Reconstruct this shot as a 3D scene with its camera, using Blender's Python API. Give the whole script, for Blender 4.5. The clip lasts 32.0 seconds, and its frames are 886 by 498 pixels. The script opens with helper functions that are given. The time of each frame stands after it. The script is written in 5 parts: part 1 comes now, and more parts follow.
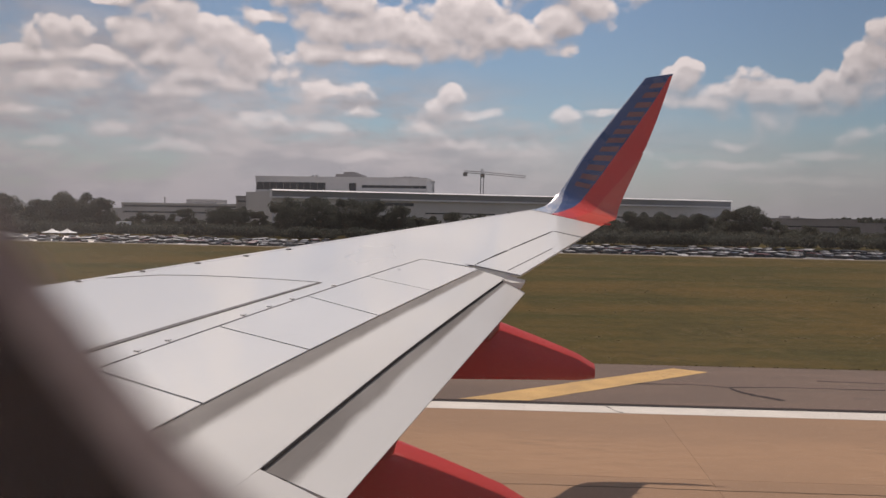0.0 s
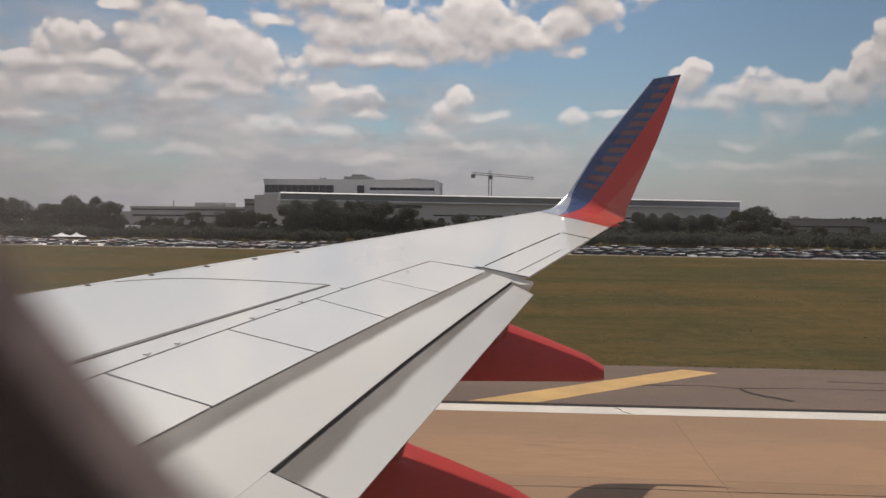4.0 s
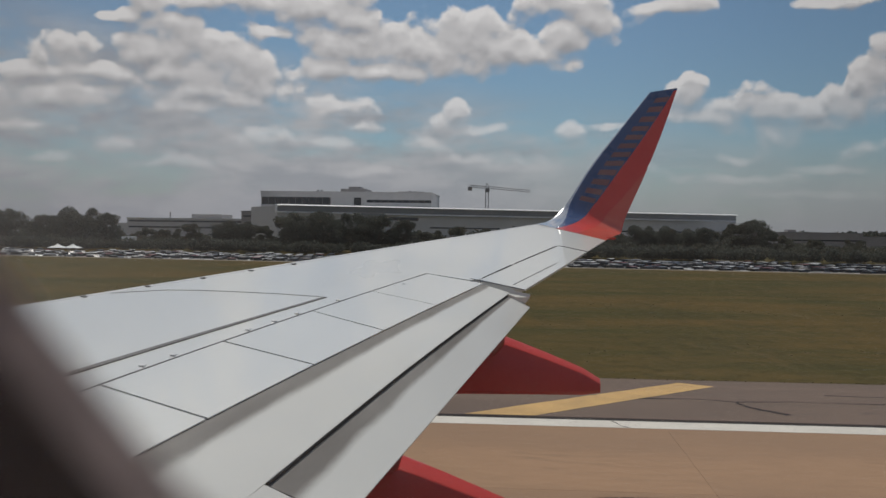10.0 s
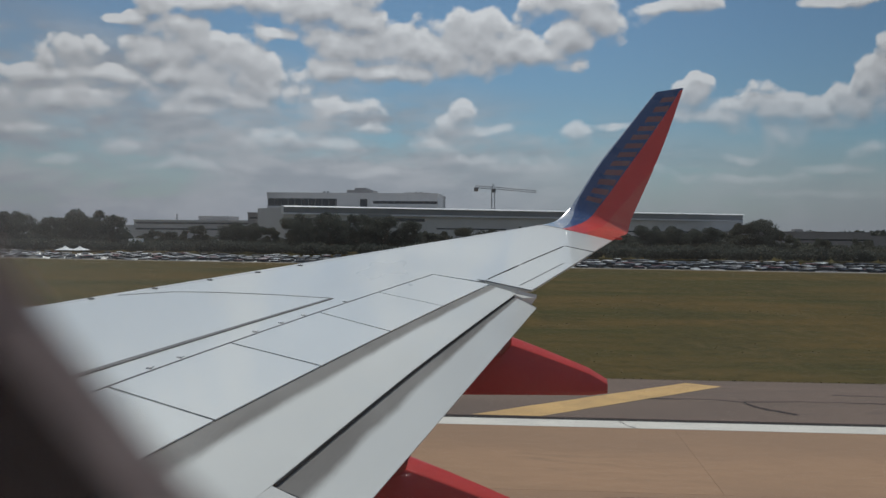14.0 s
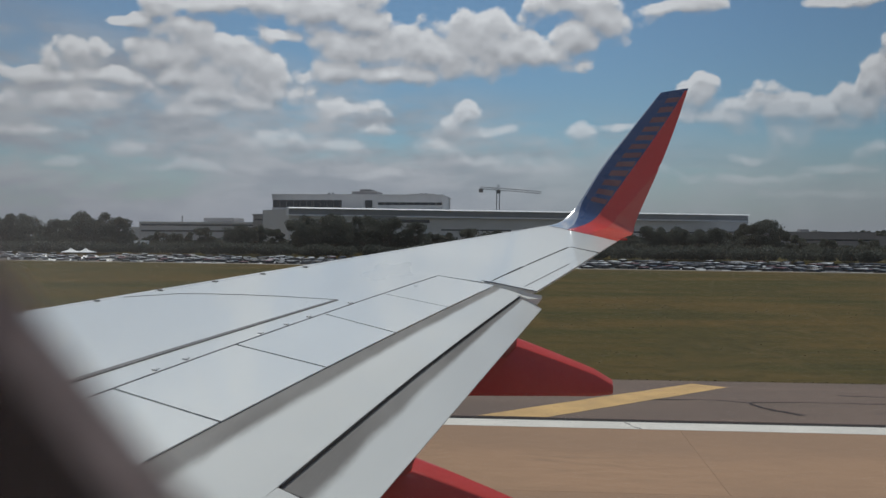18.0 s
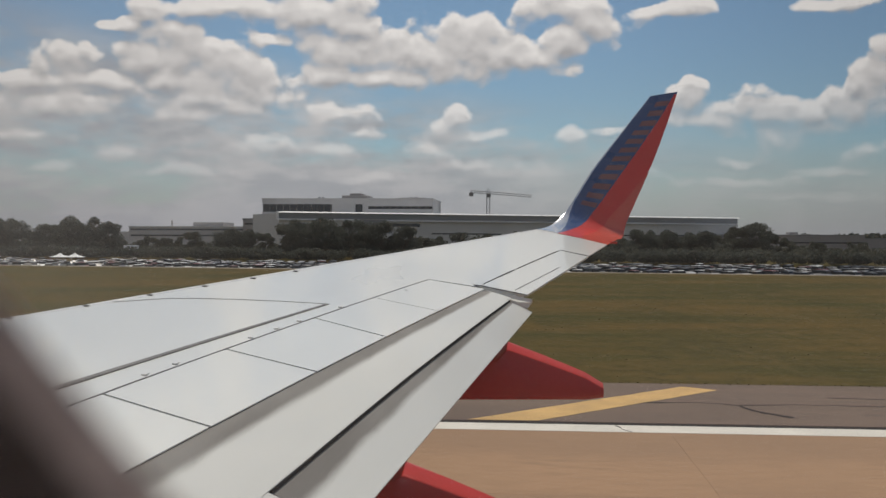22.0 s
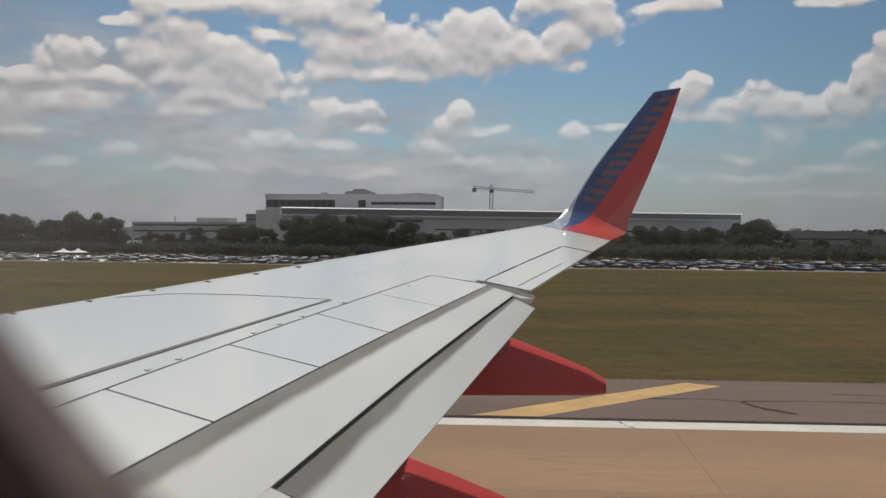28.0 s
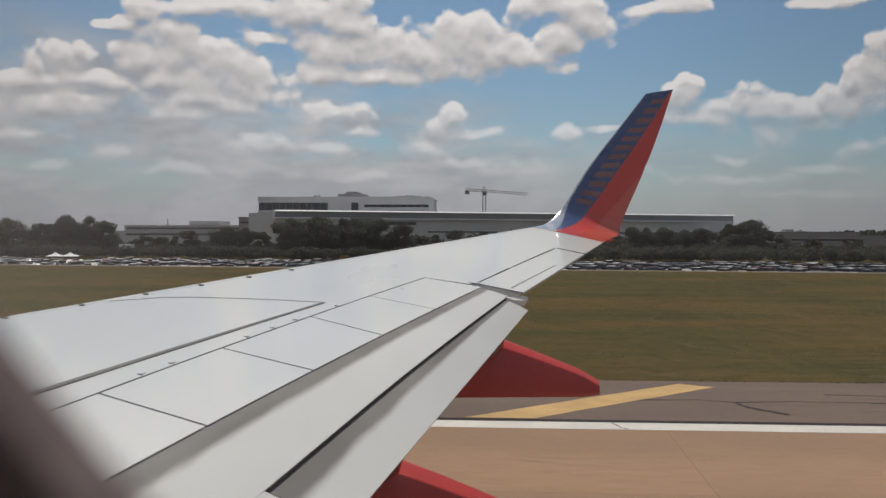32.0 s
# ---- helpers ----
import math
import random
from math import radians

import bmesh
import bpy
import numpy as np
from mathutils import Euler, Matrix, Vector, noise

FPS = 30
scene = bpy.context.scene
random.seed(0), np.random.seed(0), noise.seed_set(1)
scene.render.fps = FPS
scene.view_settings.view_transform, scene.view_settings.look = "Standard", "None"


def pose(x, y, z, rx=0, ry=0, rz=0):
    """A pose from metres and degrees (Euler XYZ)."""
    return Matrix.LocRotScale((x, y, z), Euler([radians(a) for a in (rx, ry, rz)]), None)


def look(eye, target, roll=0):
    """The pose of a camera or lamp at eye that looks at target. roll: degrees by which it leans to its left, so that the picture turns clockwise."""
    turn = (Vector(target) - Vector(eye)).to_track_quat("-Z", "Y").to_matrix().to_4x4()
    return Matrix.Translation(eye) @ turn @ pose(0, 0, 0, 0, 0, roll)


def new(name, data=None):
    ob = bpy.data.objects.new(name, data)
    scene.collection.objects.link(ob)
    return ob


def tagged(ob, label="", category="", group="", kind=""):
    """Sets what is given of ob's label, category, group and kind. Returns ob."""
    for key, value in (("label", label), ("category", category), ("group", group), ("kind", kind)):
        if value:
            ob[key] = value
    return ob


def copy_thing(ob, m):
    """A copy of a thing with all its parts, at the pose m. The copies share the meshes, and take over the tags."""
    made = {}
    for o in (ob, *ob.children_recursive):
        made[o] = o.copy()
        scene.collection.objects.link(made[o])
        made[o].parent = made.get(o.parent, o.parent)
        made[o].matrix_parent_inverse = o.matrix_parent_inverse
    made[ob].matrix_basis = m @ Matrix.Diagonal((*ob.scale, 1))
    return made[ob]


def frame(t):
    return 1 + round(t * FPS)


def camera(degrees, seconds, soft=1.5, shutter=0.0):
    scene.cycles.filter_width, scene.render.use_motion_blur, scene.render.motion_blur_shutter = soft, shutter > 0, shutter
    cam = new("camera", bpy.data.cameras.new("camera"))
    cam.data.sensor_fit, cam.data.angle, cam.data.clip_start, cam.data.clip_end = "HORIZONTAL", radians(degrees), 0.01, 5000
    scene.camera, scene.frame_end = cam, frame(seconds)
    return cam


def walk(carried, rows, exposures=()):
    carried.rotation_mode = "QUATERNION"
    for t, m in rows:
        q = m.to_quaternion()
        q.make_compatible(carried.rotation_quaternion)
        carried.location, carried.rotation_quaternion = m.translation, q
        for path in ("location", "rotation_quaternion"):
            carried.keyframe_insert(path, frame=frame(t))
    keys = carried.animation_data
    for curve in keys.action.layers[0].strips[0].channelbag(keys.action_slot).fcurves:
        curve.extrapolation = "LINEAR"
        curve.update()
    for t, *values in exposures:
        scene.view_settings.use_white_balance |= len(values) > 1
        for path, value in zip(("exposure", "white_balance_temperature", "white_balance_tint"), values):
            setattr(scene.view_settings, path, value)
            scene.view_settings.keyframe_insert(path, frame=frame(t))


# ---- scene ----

# ---------------------------------------------------------------- camera
EYE = 3.9          # height of a seated passenger's eye in the cabin, metres above the runway
cam = camera(48.0, 32.0, soft=1.5)
cam.data.dof.use_dof = True
cam.data.dof.focus_distance = 25.0
cam.data.dof.aperture_fstop = 11.5
# seconds, x, y, z, and the turn in degrees; x runs aft along the runway, y outboard
PATH = [
    (0.0, -0.0023, -0.0003, 3.8987, 88.182, -0.867, 3.915),
    (0.5, -0.0024, -0.0003, 3.8986, 87.805, -0.506, 4.128),
    (1.0, -0.0032, -0.0004, 3.8985, 87.496, -0.624, 4.141),
    (1.5, -0.0033, -0.0003, 3.8996, 87.318, -0.854, 4.094),
    (2.0, -0.0037, -0.0002, 3.9002, 87.270, -0.370, 4.336),
    (2.5, -0.0024, -0.0001, 3.9006, 87.589, -0.367, 4.453),
    (4.5, -0.0012, -0.0001, 3.9002, 88.383, -0.644, 4.413),
    (5.0, -0.0010, -0.0001, 3.9002, 88.519, -0.736, 4.506),
    (5.5, -0.0011, -0.0001, 3.9001, 88.707, -0.801, 4.389),
    (6.0, -0.0011, -0.0001, 3.9001, 88.712, -0.545, 4.315),
    (6.5, -0.0013, -0.0001, 3.9000, 88.749, -0.468, 4.117),
    (7.0, -0.0012, -0.0001, 3.8999, 88.875, -0.523, 4.120),
    (7.5, -0.0011, -0.0001, 3.8998, 89.037, -0.651, 4.177),
    (8.0, -0.0010, -0.0001, 3.8997, 89.072, -0.587, 4.105),
    (8.5, -0.0010, -0.0001, 3.8996, 89.220, -0.601, 4.074),
    (9.0, -0.0010, -0.0001, 3.8997, 89.195, -0.721, 4.006),
    (9.5, -0.0010, -0.0001, 3.8998, 89.087, -0.746, 4.066),
    (10.0, -0.0011, -0.0001, 3.8999, 89.010, -0.766, 4.200),
    (10.5, -0.0013, -0.0001, 3.8999, 88.984, -0.574, 4.372),
    (11.0, -0.0012, -0.0001, 3.8999, 89.033, -0.753, 4.542),
    (11.5, -0.0012, -0.0001, 3.8999, 89.047, -0.799, 4.561),
    (12.0, -0.0013, -0.0001, 3.8998, 89.028, -0.656, 4.494),
    (12.5, -0.0012, -0.0001, 3.8997, 89.032, -0.501, 4.562),
    (13.0, -0.0013, -0.0001, 3.8998, 89.008, -0.573, 4.545),
    (13.5, -0.0012, -0.0001, 3.8999, 88.979, -0.586, 4.589),
    (14.0, -0.0012, -0.0001, 3.8998, 89.055, -0.536, 4.562),
    (14.5, -0.0010, -0.0000, 3.8998, 89.077, -0.438, 4.618),
    (16.5, -0.0007, -0.0000, 3.9001, 89.031, -0.591, 4.724),
    (17.0, -0.0008, -0.0000, 3.9000, 89.120, -0.577, 4.666),
    (17.5, -0.0007, -0.0000, 3.9000, 89.057, -0.352, 4.621),
    (18.0, -0.0004, 0.0000, 3.9000, 89.120, -0.381, 4.848),
    (18.5, -0.0004, 0.0000, 3.8999, 89.195, -0.352, 4.802),
    (19.0, -0.0006, -0.0000, 3.9000, 89.162, -0.406, 4.620),
    (19.5, -0.0004, -0.0000, 3.9001, 89.215, -0.563, 4.348),
    (20.0, -0.0003, -0.0000, 3.9000, 89.196, -0.251, 4.290),
    (20.5, -0.0003, -0.0000, 3.9002, 89.216, -0.619, 4.311),
    (21.0, 0.0001, 0.0000, 3.9002, 89.146, -0.251, 4.440),
    (21.5, 0.0004, 0.0000, 3.9002, 89.285, -0.319, 4.565),
    (22.0, 0.0001, 0.0000, 3.9001, 89.344, -0.231, 4.294),
    (22.5, 0.0001, 0.0000, 3.9001, 89.422, -0.392, 4.289),
    (23.0, 0.0003, 0.0000, 3.9003, 89.392, -0.447, 4.352),
    (23.5, 0.0002, 0.0000, 3.9002, 89.338, -0.808, 4.462),
    (24.0, 0.0000, -0.0000, 3.9000, 89.200, -0.470, 4.400),
    (24.5, 0.0001, 0.0000, 3.9000, 89.198, -0.317, 4.335),
    (25.0, 0.0004, 0.0000, 3.9001, 89.098, -0.373, 4.344),
    (25.5, 0.0008, 0.0001, 3.9004, 88.936, -0.421, 4.499),
    (26.0, 0.0011, 0.0001, 3.9004, 89.007, -0.465, 4.614),
    (26.5, 0.0013, 0.0001, 3.9003, 89.002, -0.128, 4.633),
    (28.5, 0.0017, 0.0001, 3.9005, 89.157, -0.337, 4.434),
    (29.0, 0.0019, 0.0001, 3.9006, 89.216, -0.480, 4.626),
    (29.5, 0.0021, 0.0001, 3.9005, 89.328, -0.490, 4.725),
    (30.0, 0.0020, 0.0001, 3.9005, 89.435, -0.692, 4.674),
    (30.5, 0.0017, 0.0001, 3.9007, 89.296, -0.519, 4.403),
    (31.0, 0.0013, 0.0001, 3.9005, 89.318, -0.236, 4.180),
    (31.5, 0.0011, 0.0001, 3.9007, 89.239, -0.252, 4.071),
    (32.0, 0.0011, 0.0001, 3.9007, 89.235, -0.067, 4.067),
]

walk(cam, [(r[0], pose(*r[1:])) for r in PATH],
     exposures=[(0.0, -0.28, 7050, 20), (2.5, -0.26, 7050, 17), (5.0, -0.27, 7000, 13), (8.0, -0.38, 6850, 11), (9.0, -0.50, 6750, 11), (10.0, -0.58, 6500, 9), (10.9, -0.61, 6050, 5), (18.2, -0.55, 6070, 6), (18.9, -0.46, 6100, 6), (19.6, -0.34, 6700, 9), (25.0, -0.35, 6750, 9), (29.0, -0.35, 6600, 9), (32.0, -0.35, 6650, 10)])

# ---------------------------------------------------------------- world and sun
SUN_WAY = Vector((-0.10, 0.36, 1.0)).normalized()


class Nodes:
    """Short hand for wiring a node tree."""

    def __init__(self, tree):
        self.tree = tree
        tree.nodes.clear()

    def add(self, kind, **inputs):
        n = self.tree.nodes.new(kind)
        return n

    def wire(self, value, socket):
        if isinstance(value, bpy.types.NodeSocket):
            self.tree.links.new(value, socket)
        else:
            socket.default_value = value

    def math(self, op, a, b=0.0, c=None, clamp=False):
        n = self.tree.nodes.new("ShaderNodeMath")
        n.operation, n.use_clamp = op, clamp
        self.wire(a, n.inputs[0])
        self.wire(b, n.inputs[1])
        if c is not None:
            self.wire(c, n.inputs[2])
        return n.outputs[0]

    def vec(self, op, a, b=(0, 0, 0)):
        n = self.tree.nodes.new("ShaderNodeVectorMath")
        n.operation = op
        self.wire(a, n.inputs[0])
        self.wire(b, n.inputs[1])
        return n.outputs["Value"] if op in ("LENGTH", "DOT_PRODUCT", "DISTANCE") else n.outputs[0]

    def noise(self, vector, scale, detail=4.0, rough=0.55, distort=0.0):
        n = self.tree.nodes.new("ShaderNodeTexNoise")
        self.wire(vector, n.inputs["Vector"])
        n.inputs["Scale"].default_value, n.inputs["Detail"].default_value = scale, detail
        n.inputs["Roughness"].default_value, n.inputs["Distortion"].default_value = rough, distort
        return n.outputs[0]

    def ramp(self, fac, *stops):
        n = self.tree.nodes.new("ShaderNodeValToRGB")
        self.wire(fac, n.inputs[0])
        while len(n.color_ramp.elements) < len(stops):
            n.color_ramp.elements.new(0.5)
        for e, (at, colour) in zip(n.color_ramp.elements, stops):
            e.position = at
            e.color = (*colour, 1) if isinstance(colour, tuple) else (colour, colour, colour, 1)
        return n.outputs[0]

    def mix(self, fac, a, b, blend="MIX"):
        n = self.tree.nodes.new("ShaderNodeMix")
        n.data_type, n.blend_type = "RGBA", blend
        self.wire(fac, n.inputs["Factor"])
        for v, s in ((a, n.inputs[6]), (b, n.inputs[7])):
            self.wire((*v, 1) if isinstance(v, tuple) and len(v) == 3 else v, s)
        return n.outputs[2]

    def span(self, value, low, high, to_low=0.0, to_high=1.0):
        n = self.tree.nodes.new("ShaderNodeMapRange")
        n.interpolation_type = "SMOOTHSTEP"
        self.wire(value, n.inputs[0])
        for i, v in enumerate((low, high, to_low, to_high)):
            n.inputs[i + 1].default_value = v
        return n.outputs[0]


# heaps of cumulus: azimuth and elevation of the middle, half width, half height, in hundredths of a radian
CLOUD_BANK_HIGH = [(-38.7, 20.1, 1.9, 0.5), (-36.4, 21.0, 1.9, 0.9), (-34.6, 19.6, 2.9, 1.3), (-32.0, 21.7, 3.0, 0.8),
                  (-24.9, 22.3, 5.0, 0.8), (-19.9, 21.7, 5.6, 1.8), (-16.0, 20.5, 2.8, 1.2), (-24.9, 19.2, 2.4, 0.8)]
CLOUD_BANK_LONG = [(-17.1, 17.7, 3.9, 2.0), (-18.2, 16.1, 3.4, 1.3), (-11.5, 18.5, 3.4, 2.3), (-8.3, 18.0, 4.0, 2.5), (-4.1, 18.7, 3.4, 2.7), (-1.3, 18.4, 3.5, 2.3),
                  (2.1, 17.7, 2.8, 1.5), (4.6, 19.2, 2.6, 1.9), (7.8, 20.8, 2.3, 2.1), (4.3, 22.4, 3.7, 1.4), (15.3, 22.0, 3.1, 0.9), (30.6, 21.6, 3.2, 0.5), (-13.7, 15.9, 5.1, 1.0)]
CLOUD_BANK_NEAR = [(-46.0, 16.0, 1.3, 1.7), (-46.7, 14.5, 2.7, 0.8), (-43.4, 16.4, 2.5, 1.2), (-41.2, 17.1, 1.1, 1.0), (-37.2, 16.7, 2.4, 1.6), (-33.5, 17.0, 3.2, 1.9),
                  (-29.8, 17.1, 2.8, 2.0), (-34.6, 14.9, 4.3, 1.3), (-26.0, 15.6, 3.2, 2.1), (-24.9, 13.8, 2.1, 1.1), (-31.9, 13.4, 6.0, 1.2), (-40.3, 14.9, 3.6, 0.8)]
CLOUD_BANK_LOW = [(-27.1, 12.7, 4.4, 1.1), (-32.4, 12.0, 3.2, 0.9), (-18.2, 12.3, 2.8, 1.1), (-15.4, 10.5, 1.7, 0.5), (-38.2, 7.9, 2.4, 1.0), (-25.9, 9.1, 2.9, 1.0),
                  (-7.4, 10.5, 1.7, 1.2), (-6.0, 11.9, 1.1, 1.3), (-4.6, 10.0, 2.7, 0.8), (-9.0, 8.7, 2.0, 1.1), (5.0, 9.9, 1.8, 1.2), (8.9, 10.7, 1.3, 0.4), (-5.7, 7.2, 5.1, 0.8)]
CLOUD_BANK_AFT = [(16.9, 13.0, 2.4, 1.8), (20.7, 12.5, 2.8, 1.7), (24.5, 11.6, 2.6, 1.4), (27.8, 11.6, 3.2, 1.4), (18.6, 11.6, 4.5, 1.2), (24.2, 9.9, 1.7, 2.2), (28.3, 10.4, 3.2, 1.3),
                  (29.4, 12.7, 0.9, 1.4), (32.1, 12.0, 2.1, 1.8), (31.8, 14.6, 0.9, 1.9), (33.7, 15.2, 1.8, 2.6), (33.0, 8.3, 2.5, 1.1), (21.0, 7.4, 1.3, 0.6)]
CLOUD_BANK_FAINT = [(22.3, 5.4, 6.1, 0.6), (10.5, 6.4, 3.8, 0.7), (-1.2, 6.4, 5.1, 0.8), (30.4, 6.3, 3.4, 0.5), (26.9, 4.1, 5.4, 0.5),
                   (-44.8, 12.0, 6.0, 1.3), (-46.7, 9.3, 4.4, 0.8), (-20.4, 8.6, 4.5, 0.8), (-32.9, 6.1, 4.8, 0.7), (-45.2, 6.5, 2.0, 0.5), (-15.9, 5.9, 5.1, 0.6)]
HEAPS = CLOUD_BANK_FAINT + CLOUD_BANK_HIGH + CLOUD_BANK_LONG + CLOUD_BANK_NEAR + CLOUD_BANK_LOW + CLOUD_BANK_AFT

world = bpy.data.worlds.new("sky")
scene.world = world
world.use_nodes = True
wn = Nodes(world.node_tree)
sky = wn.add("ShaderNodeTexSky")
sky.sky_type, sky.sun_disc = "NISHITA", False
sky.sun_elevation, sky.sun_rotation = math.asin(SUN_WAY.z), math.atan2(SUN_WAY.x, SUN_WAY.y)
sky.air_density, sky.dust_density, sky.ozone_density = 1.0, 0.8, 1.5
way = wn.add("ShaderNodeTexCoord").outputs["Generated"]
split = wn.add("ShaderNodeSeparateXYZ")
wn.wire(way, split.inputs[0])
azimuth = wn.math("ARCTAN2", split.outputs[0], split.outputs[1])
height = wn.math("ARCSINE", split.outputs[2])


def puffs(spot, scale):
    """Rounded cauliflower heads, 0 in the creases and about 1 on the crowns."""
    v = wn.add("ShaderNodeTexVoronoi")
    v.feature, v.voronoi_dimensions = "F1", "2D"
    wn.wire(spot, v.inputs["Vector"])
    v.inputs["Scale"].default_value = scale
    return wn.math("SUBTRACT", 1.0, wn.math("MULTIPLY", v.outputs["Distance"], 1.25))


def sky_cover(lift):
    """How deep in cloud the line of sight lies, lifted by so many radians."""
    place = wn.add("ShaderNodeCombineXYZ")
    wn.wire(azimuth, place.inputs[0])
    wn.wire(wn.math("ADD", height, lift), place.inputs[1])
    spot = place.outputs[0]
    stretched = wn.vec("MULTIPLY", spot, (1.0, 1.25, 1.0))
    swirl = wn.add("ShaderNodeTexNoise")
    wn.wire(stretched, swirl.inputs["Vector"])
    swirl.inputs["Scale"].default_value, swirl.inputs["Detail"].default_value = 20.0, 4.0
    push = wn.vec("MULTIPLY", wn.vec("SUBTRACT", swirl.outputs["Color"], (0.5, 0.5, 0.5)), (0.024, 0.018, 0.0))
    stirred = wn.vec("ADD", stretched, push)
    billow = wn.math("ADD", wn.math("MULTIPLY", wn.math("SUBTRACT", puffs(stirred, 24.0), 0.44), 0.80), wn.math("MULTIPLY", wn.math("SUBTRACT", puffs(stirred, 58.0), 0.44), 0.30))
    billow = wn.math("ADD", billow, wn.math("MULTIPLY", wn.math("SUBTRACT", wn.noise(stirred, 44.0, 7.0, 0.56), 0.5), 0.65))
    spot = wn.vec("ADD", spot, push)
    best = None
    for a, e, wide, tall in HEAPS:
        off = wn.vec("MULTIPLY", wn.vec("SUBTRACT", spot, (a / 100, e / 100, 0)), (100 / wide / 1.36, 100 / tall / 1.36, 0))
        away = wn.vec("LENGTH", off)
        best = away if best is None else wn.math("SMOOTH_MIN", best, away, 0.40)
    heap = wn.math("SUBTRACT", 1.0, best)
    heap = wn.math("MULTIPLY", wn.math("MAXIMUM", heap, -1.6), 1.15)
    # the rest of the sky, beyond the heaps
    broad = wn.noise(wn.vec("MULTIPLY", way, (1.0, 1.0, 1.6)), 5.5, 3.0, 0.5)
    aside = wn.math("MAXIMUM", wn.span(height, 0.235, 0.30), wn.span(wn.math("ABSOLUTE", azimuth), 0.46, 0.56))
    rest = wn.math("ADD", wn.math("MULTIPLY", wn.math("SUBTRACT", broad, 0.50), 5.0), wn.math("MULTIPLY", wn.math("SUBTRACT", aside, 1.0), 4.0))
    cover = wn.math("MAXIMUM", heap, rest)
    return wn.math("ADD", cover, billow)


depth_here = sky_cover(0.0)
depth_over = sky_cover(0.009)
buried = wn.math("MULTIPLY", depth_over, 0.9, clamp=True)
soft = wn.math("ADD", wn.span(height, 0.150, 0.075, 0.28, 1.0), wn.math("MULTIPLY", buried, 0.7))
mask = wn.span(wn.math("DIVIDE", depth_here, soft), 0.0, 1.0)
# crowns catch the sun, hollows and undersides are grey
relief = wn.math("MULTIPLY", wn.math("SUBTRACT", depth_here, depth_over), 0.55)
rim = wn.math("MULTIPLY", wn.span(depth_over, 0.40, -0.20), 0.42)
crumple = wn.math("MULTIPLY", wn.math("SUBTRACT", wn.noise(wn.vec("MULTIPLY", way, (1.0, 1.0, 1.4)), 75.0, 6.0, 0.62), 0.5), 0.55)
lit = wn.math("ADD", wn.math("ADD", wn.span(depth_over, 0.5, 2.0, 0.42, 0.20), rim), wn.math("ADD", relief, crumple), clamp=True)
veil = wn.noise(wn.vec("MULTIPLY", way, (1.0, 1.0, 3.0)), 6.5, 6.0, 0.6)
CLOUD_LIT, CLOUD_DIM = (0.88, 0.86, 0.862), (0.415, 0.412, 0.435)
cloud = wn.mix(lit, CLOUD_DIM, CLOUD_LIT)
blue = wn.mix(1.0, sky.outputs[0], (0.068, 0.082, 0.089), "MULTIPLY")
# a broad thin grey sheet under and between the heaps, thickest ahead of the wing
low_sheet = wn.math("MULTIPLY", wn.span(veil, 0.30, 0.56), wn.span(wn.math("ADD", height, wn.math("MULTIPLY", azimuth, 0.16)), 0.150, 0.085))
low_sheet = wn.math("MULTIPLY", low_sheet, wn.span(azimuth, 0.20, -0.14, 0.46, 1.0))
sheet_tone = wn.mix(wn.span(wn.noise(wn.vec("MULTIPLY", way, (1.0, 1.0, 2.6)), 13.0, 7.0, 0.62), 0.36, 0.66), (0.385, 0.400, 0.440), (0.55, 0.548, 0.570))
clear = wn.mix(wn.math("MULTIPLY", low_sheet, 0.93), blue, sheet_tone)
faded = wn.mix(wn.math("MULTIPLY", mask, wn.span(height, 0.02, 0.17, 0.22, 1.0)), clear, cloud)
haze = wn.math("MULTIPLY", wn.span(height, 0.105, -0.02), 0.78)
final = wn.mix(haze, faded, (0.372, 0.380, 0.432))
shade = wn.add("ShaderNodeBackground")
wn.wire(final, shade.inputs[0])
# a vignette put into the sky: dimmed to both sides of azimuth -0.10
wn.wire(wn.span(wn.math("ABSOLUTE", wn.math("ADD", azimuth, 0.10)), 0.10, 0.50, 1.03, 0.80), shade.inputs[1])
wn.wire(shade.outputs[0], wn.add("ShaderNodeOutputWorld").inputs[0])

sun = new("sun", bpy.data.lights.new("sun", "SUN"))
sun.data.energy, sun.data.angle, sun.data.color = 3.3, radians(0.6), (1.0, 0.95, 0.87)
sun.matrix_world = look(SUN_WAY * 100, (0, 0, 0))


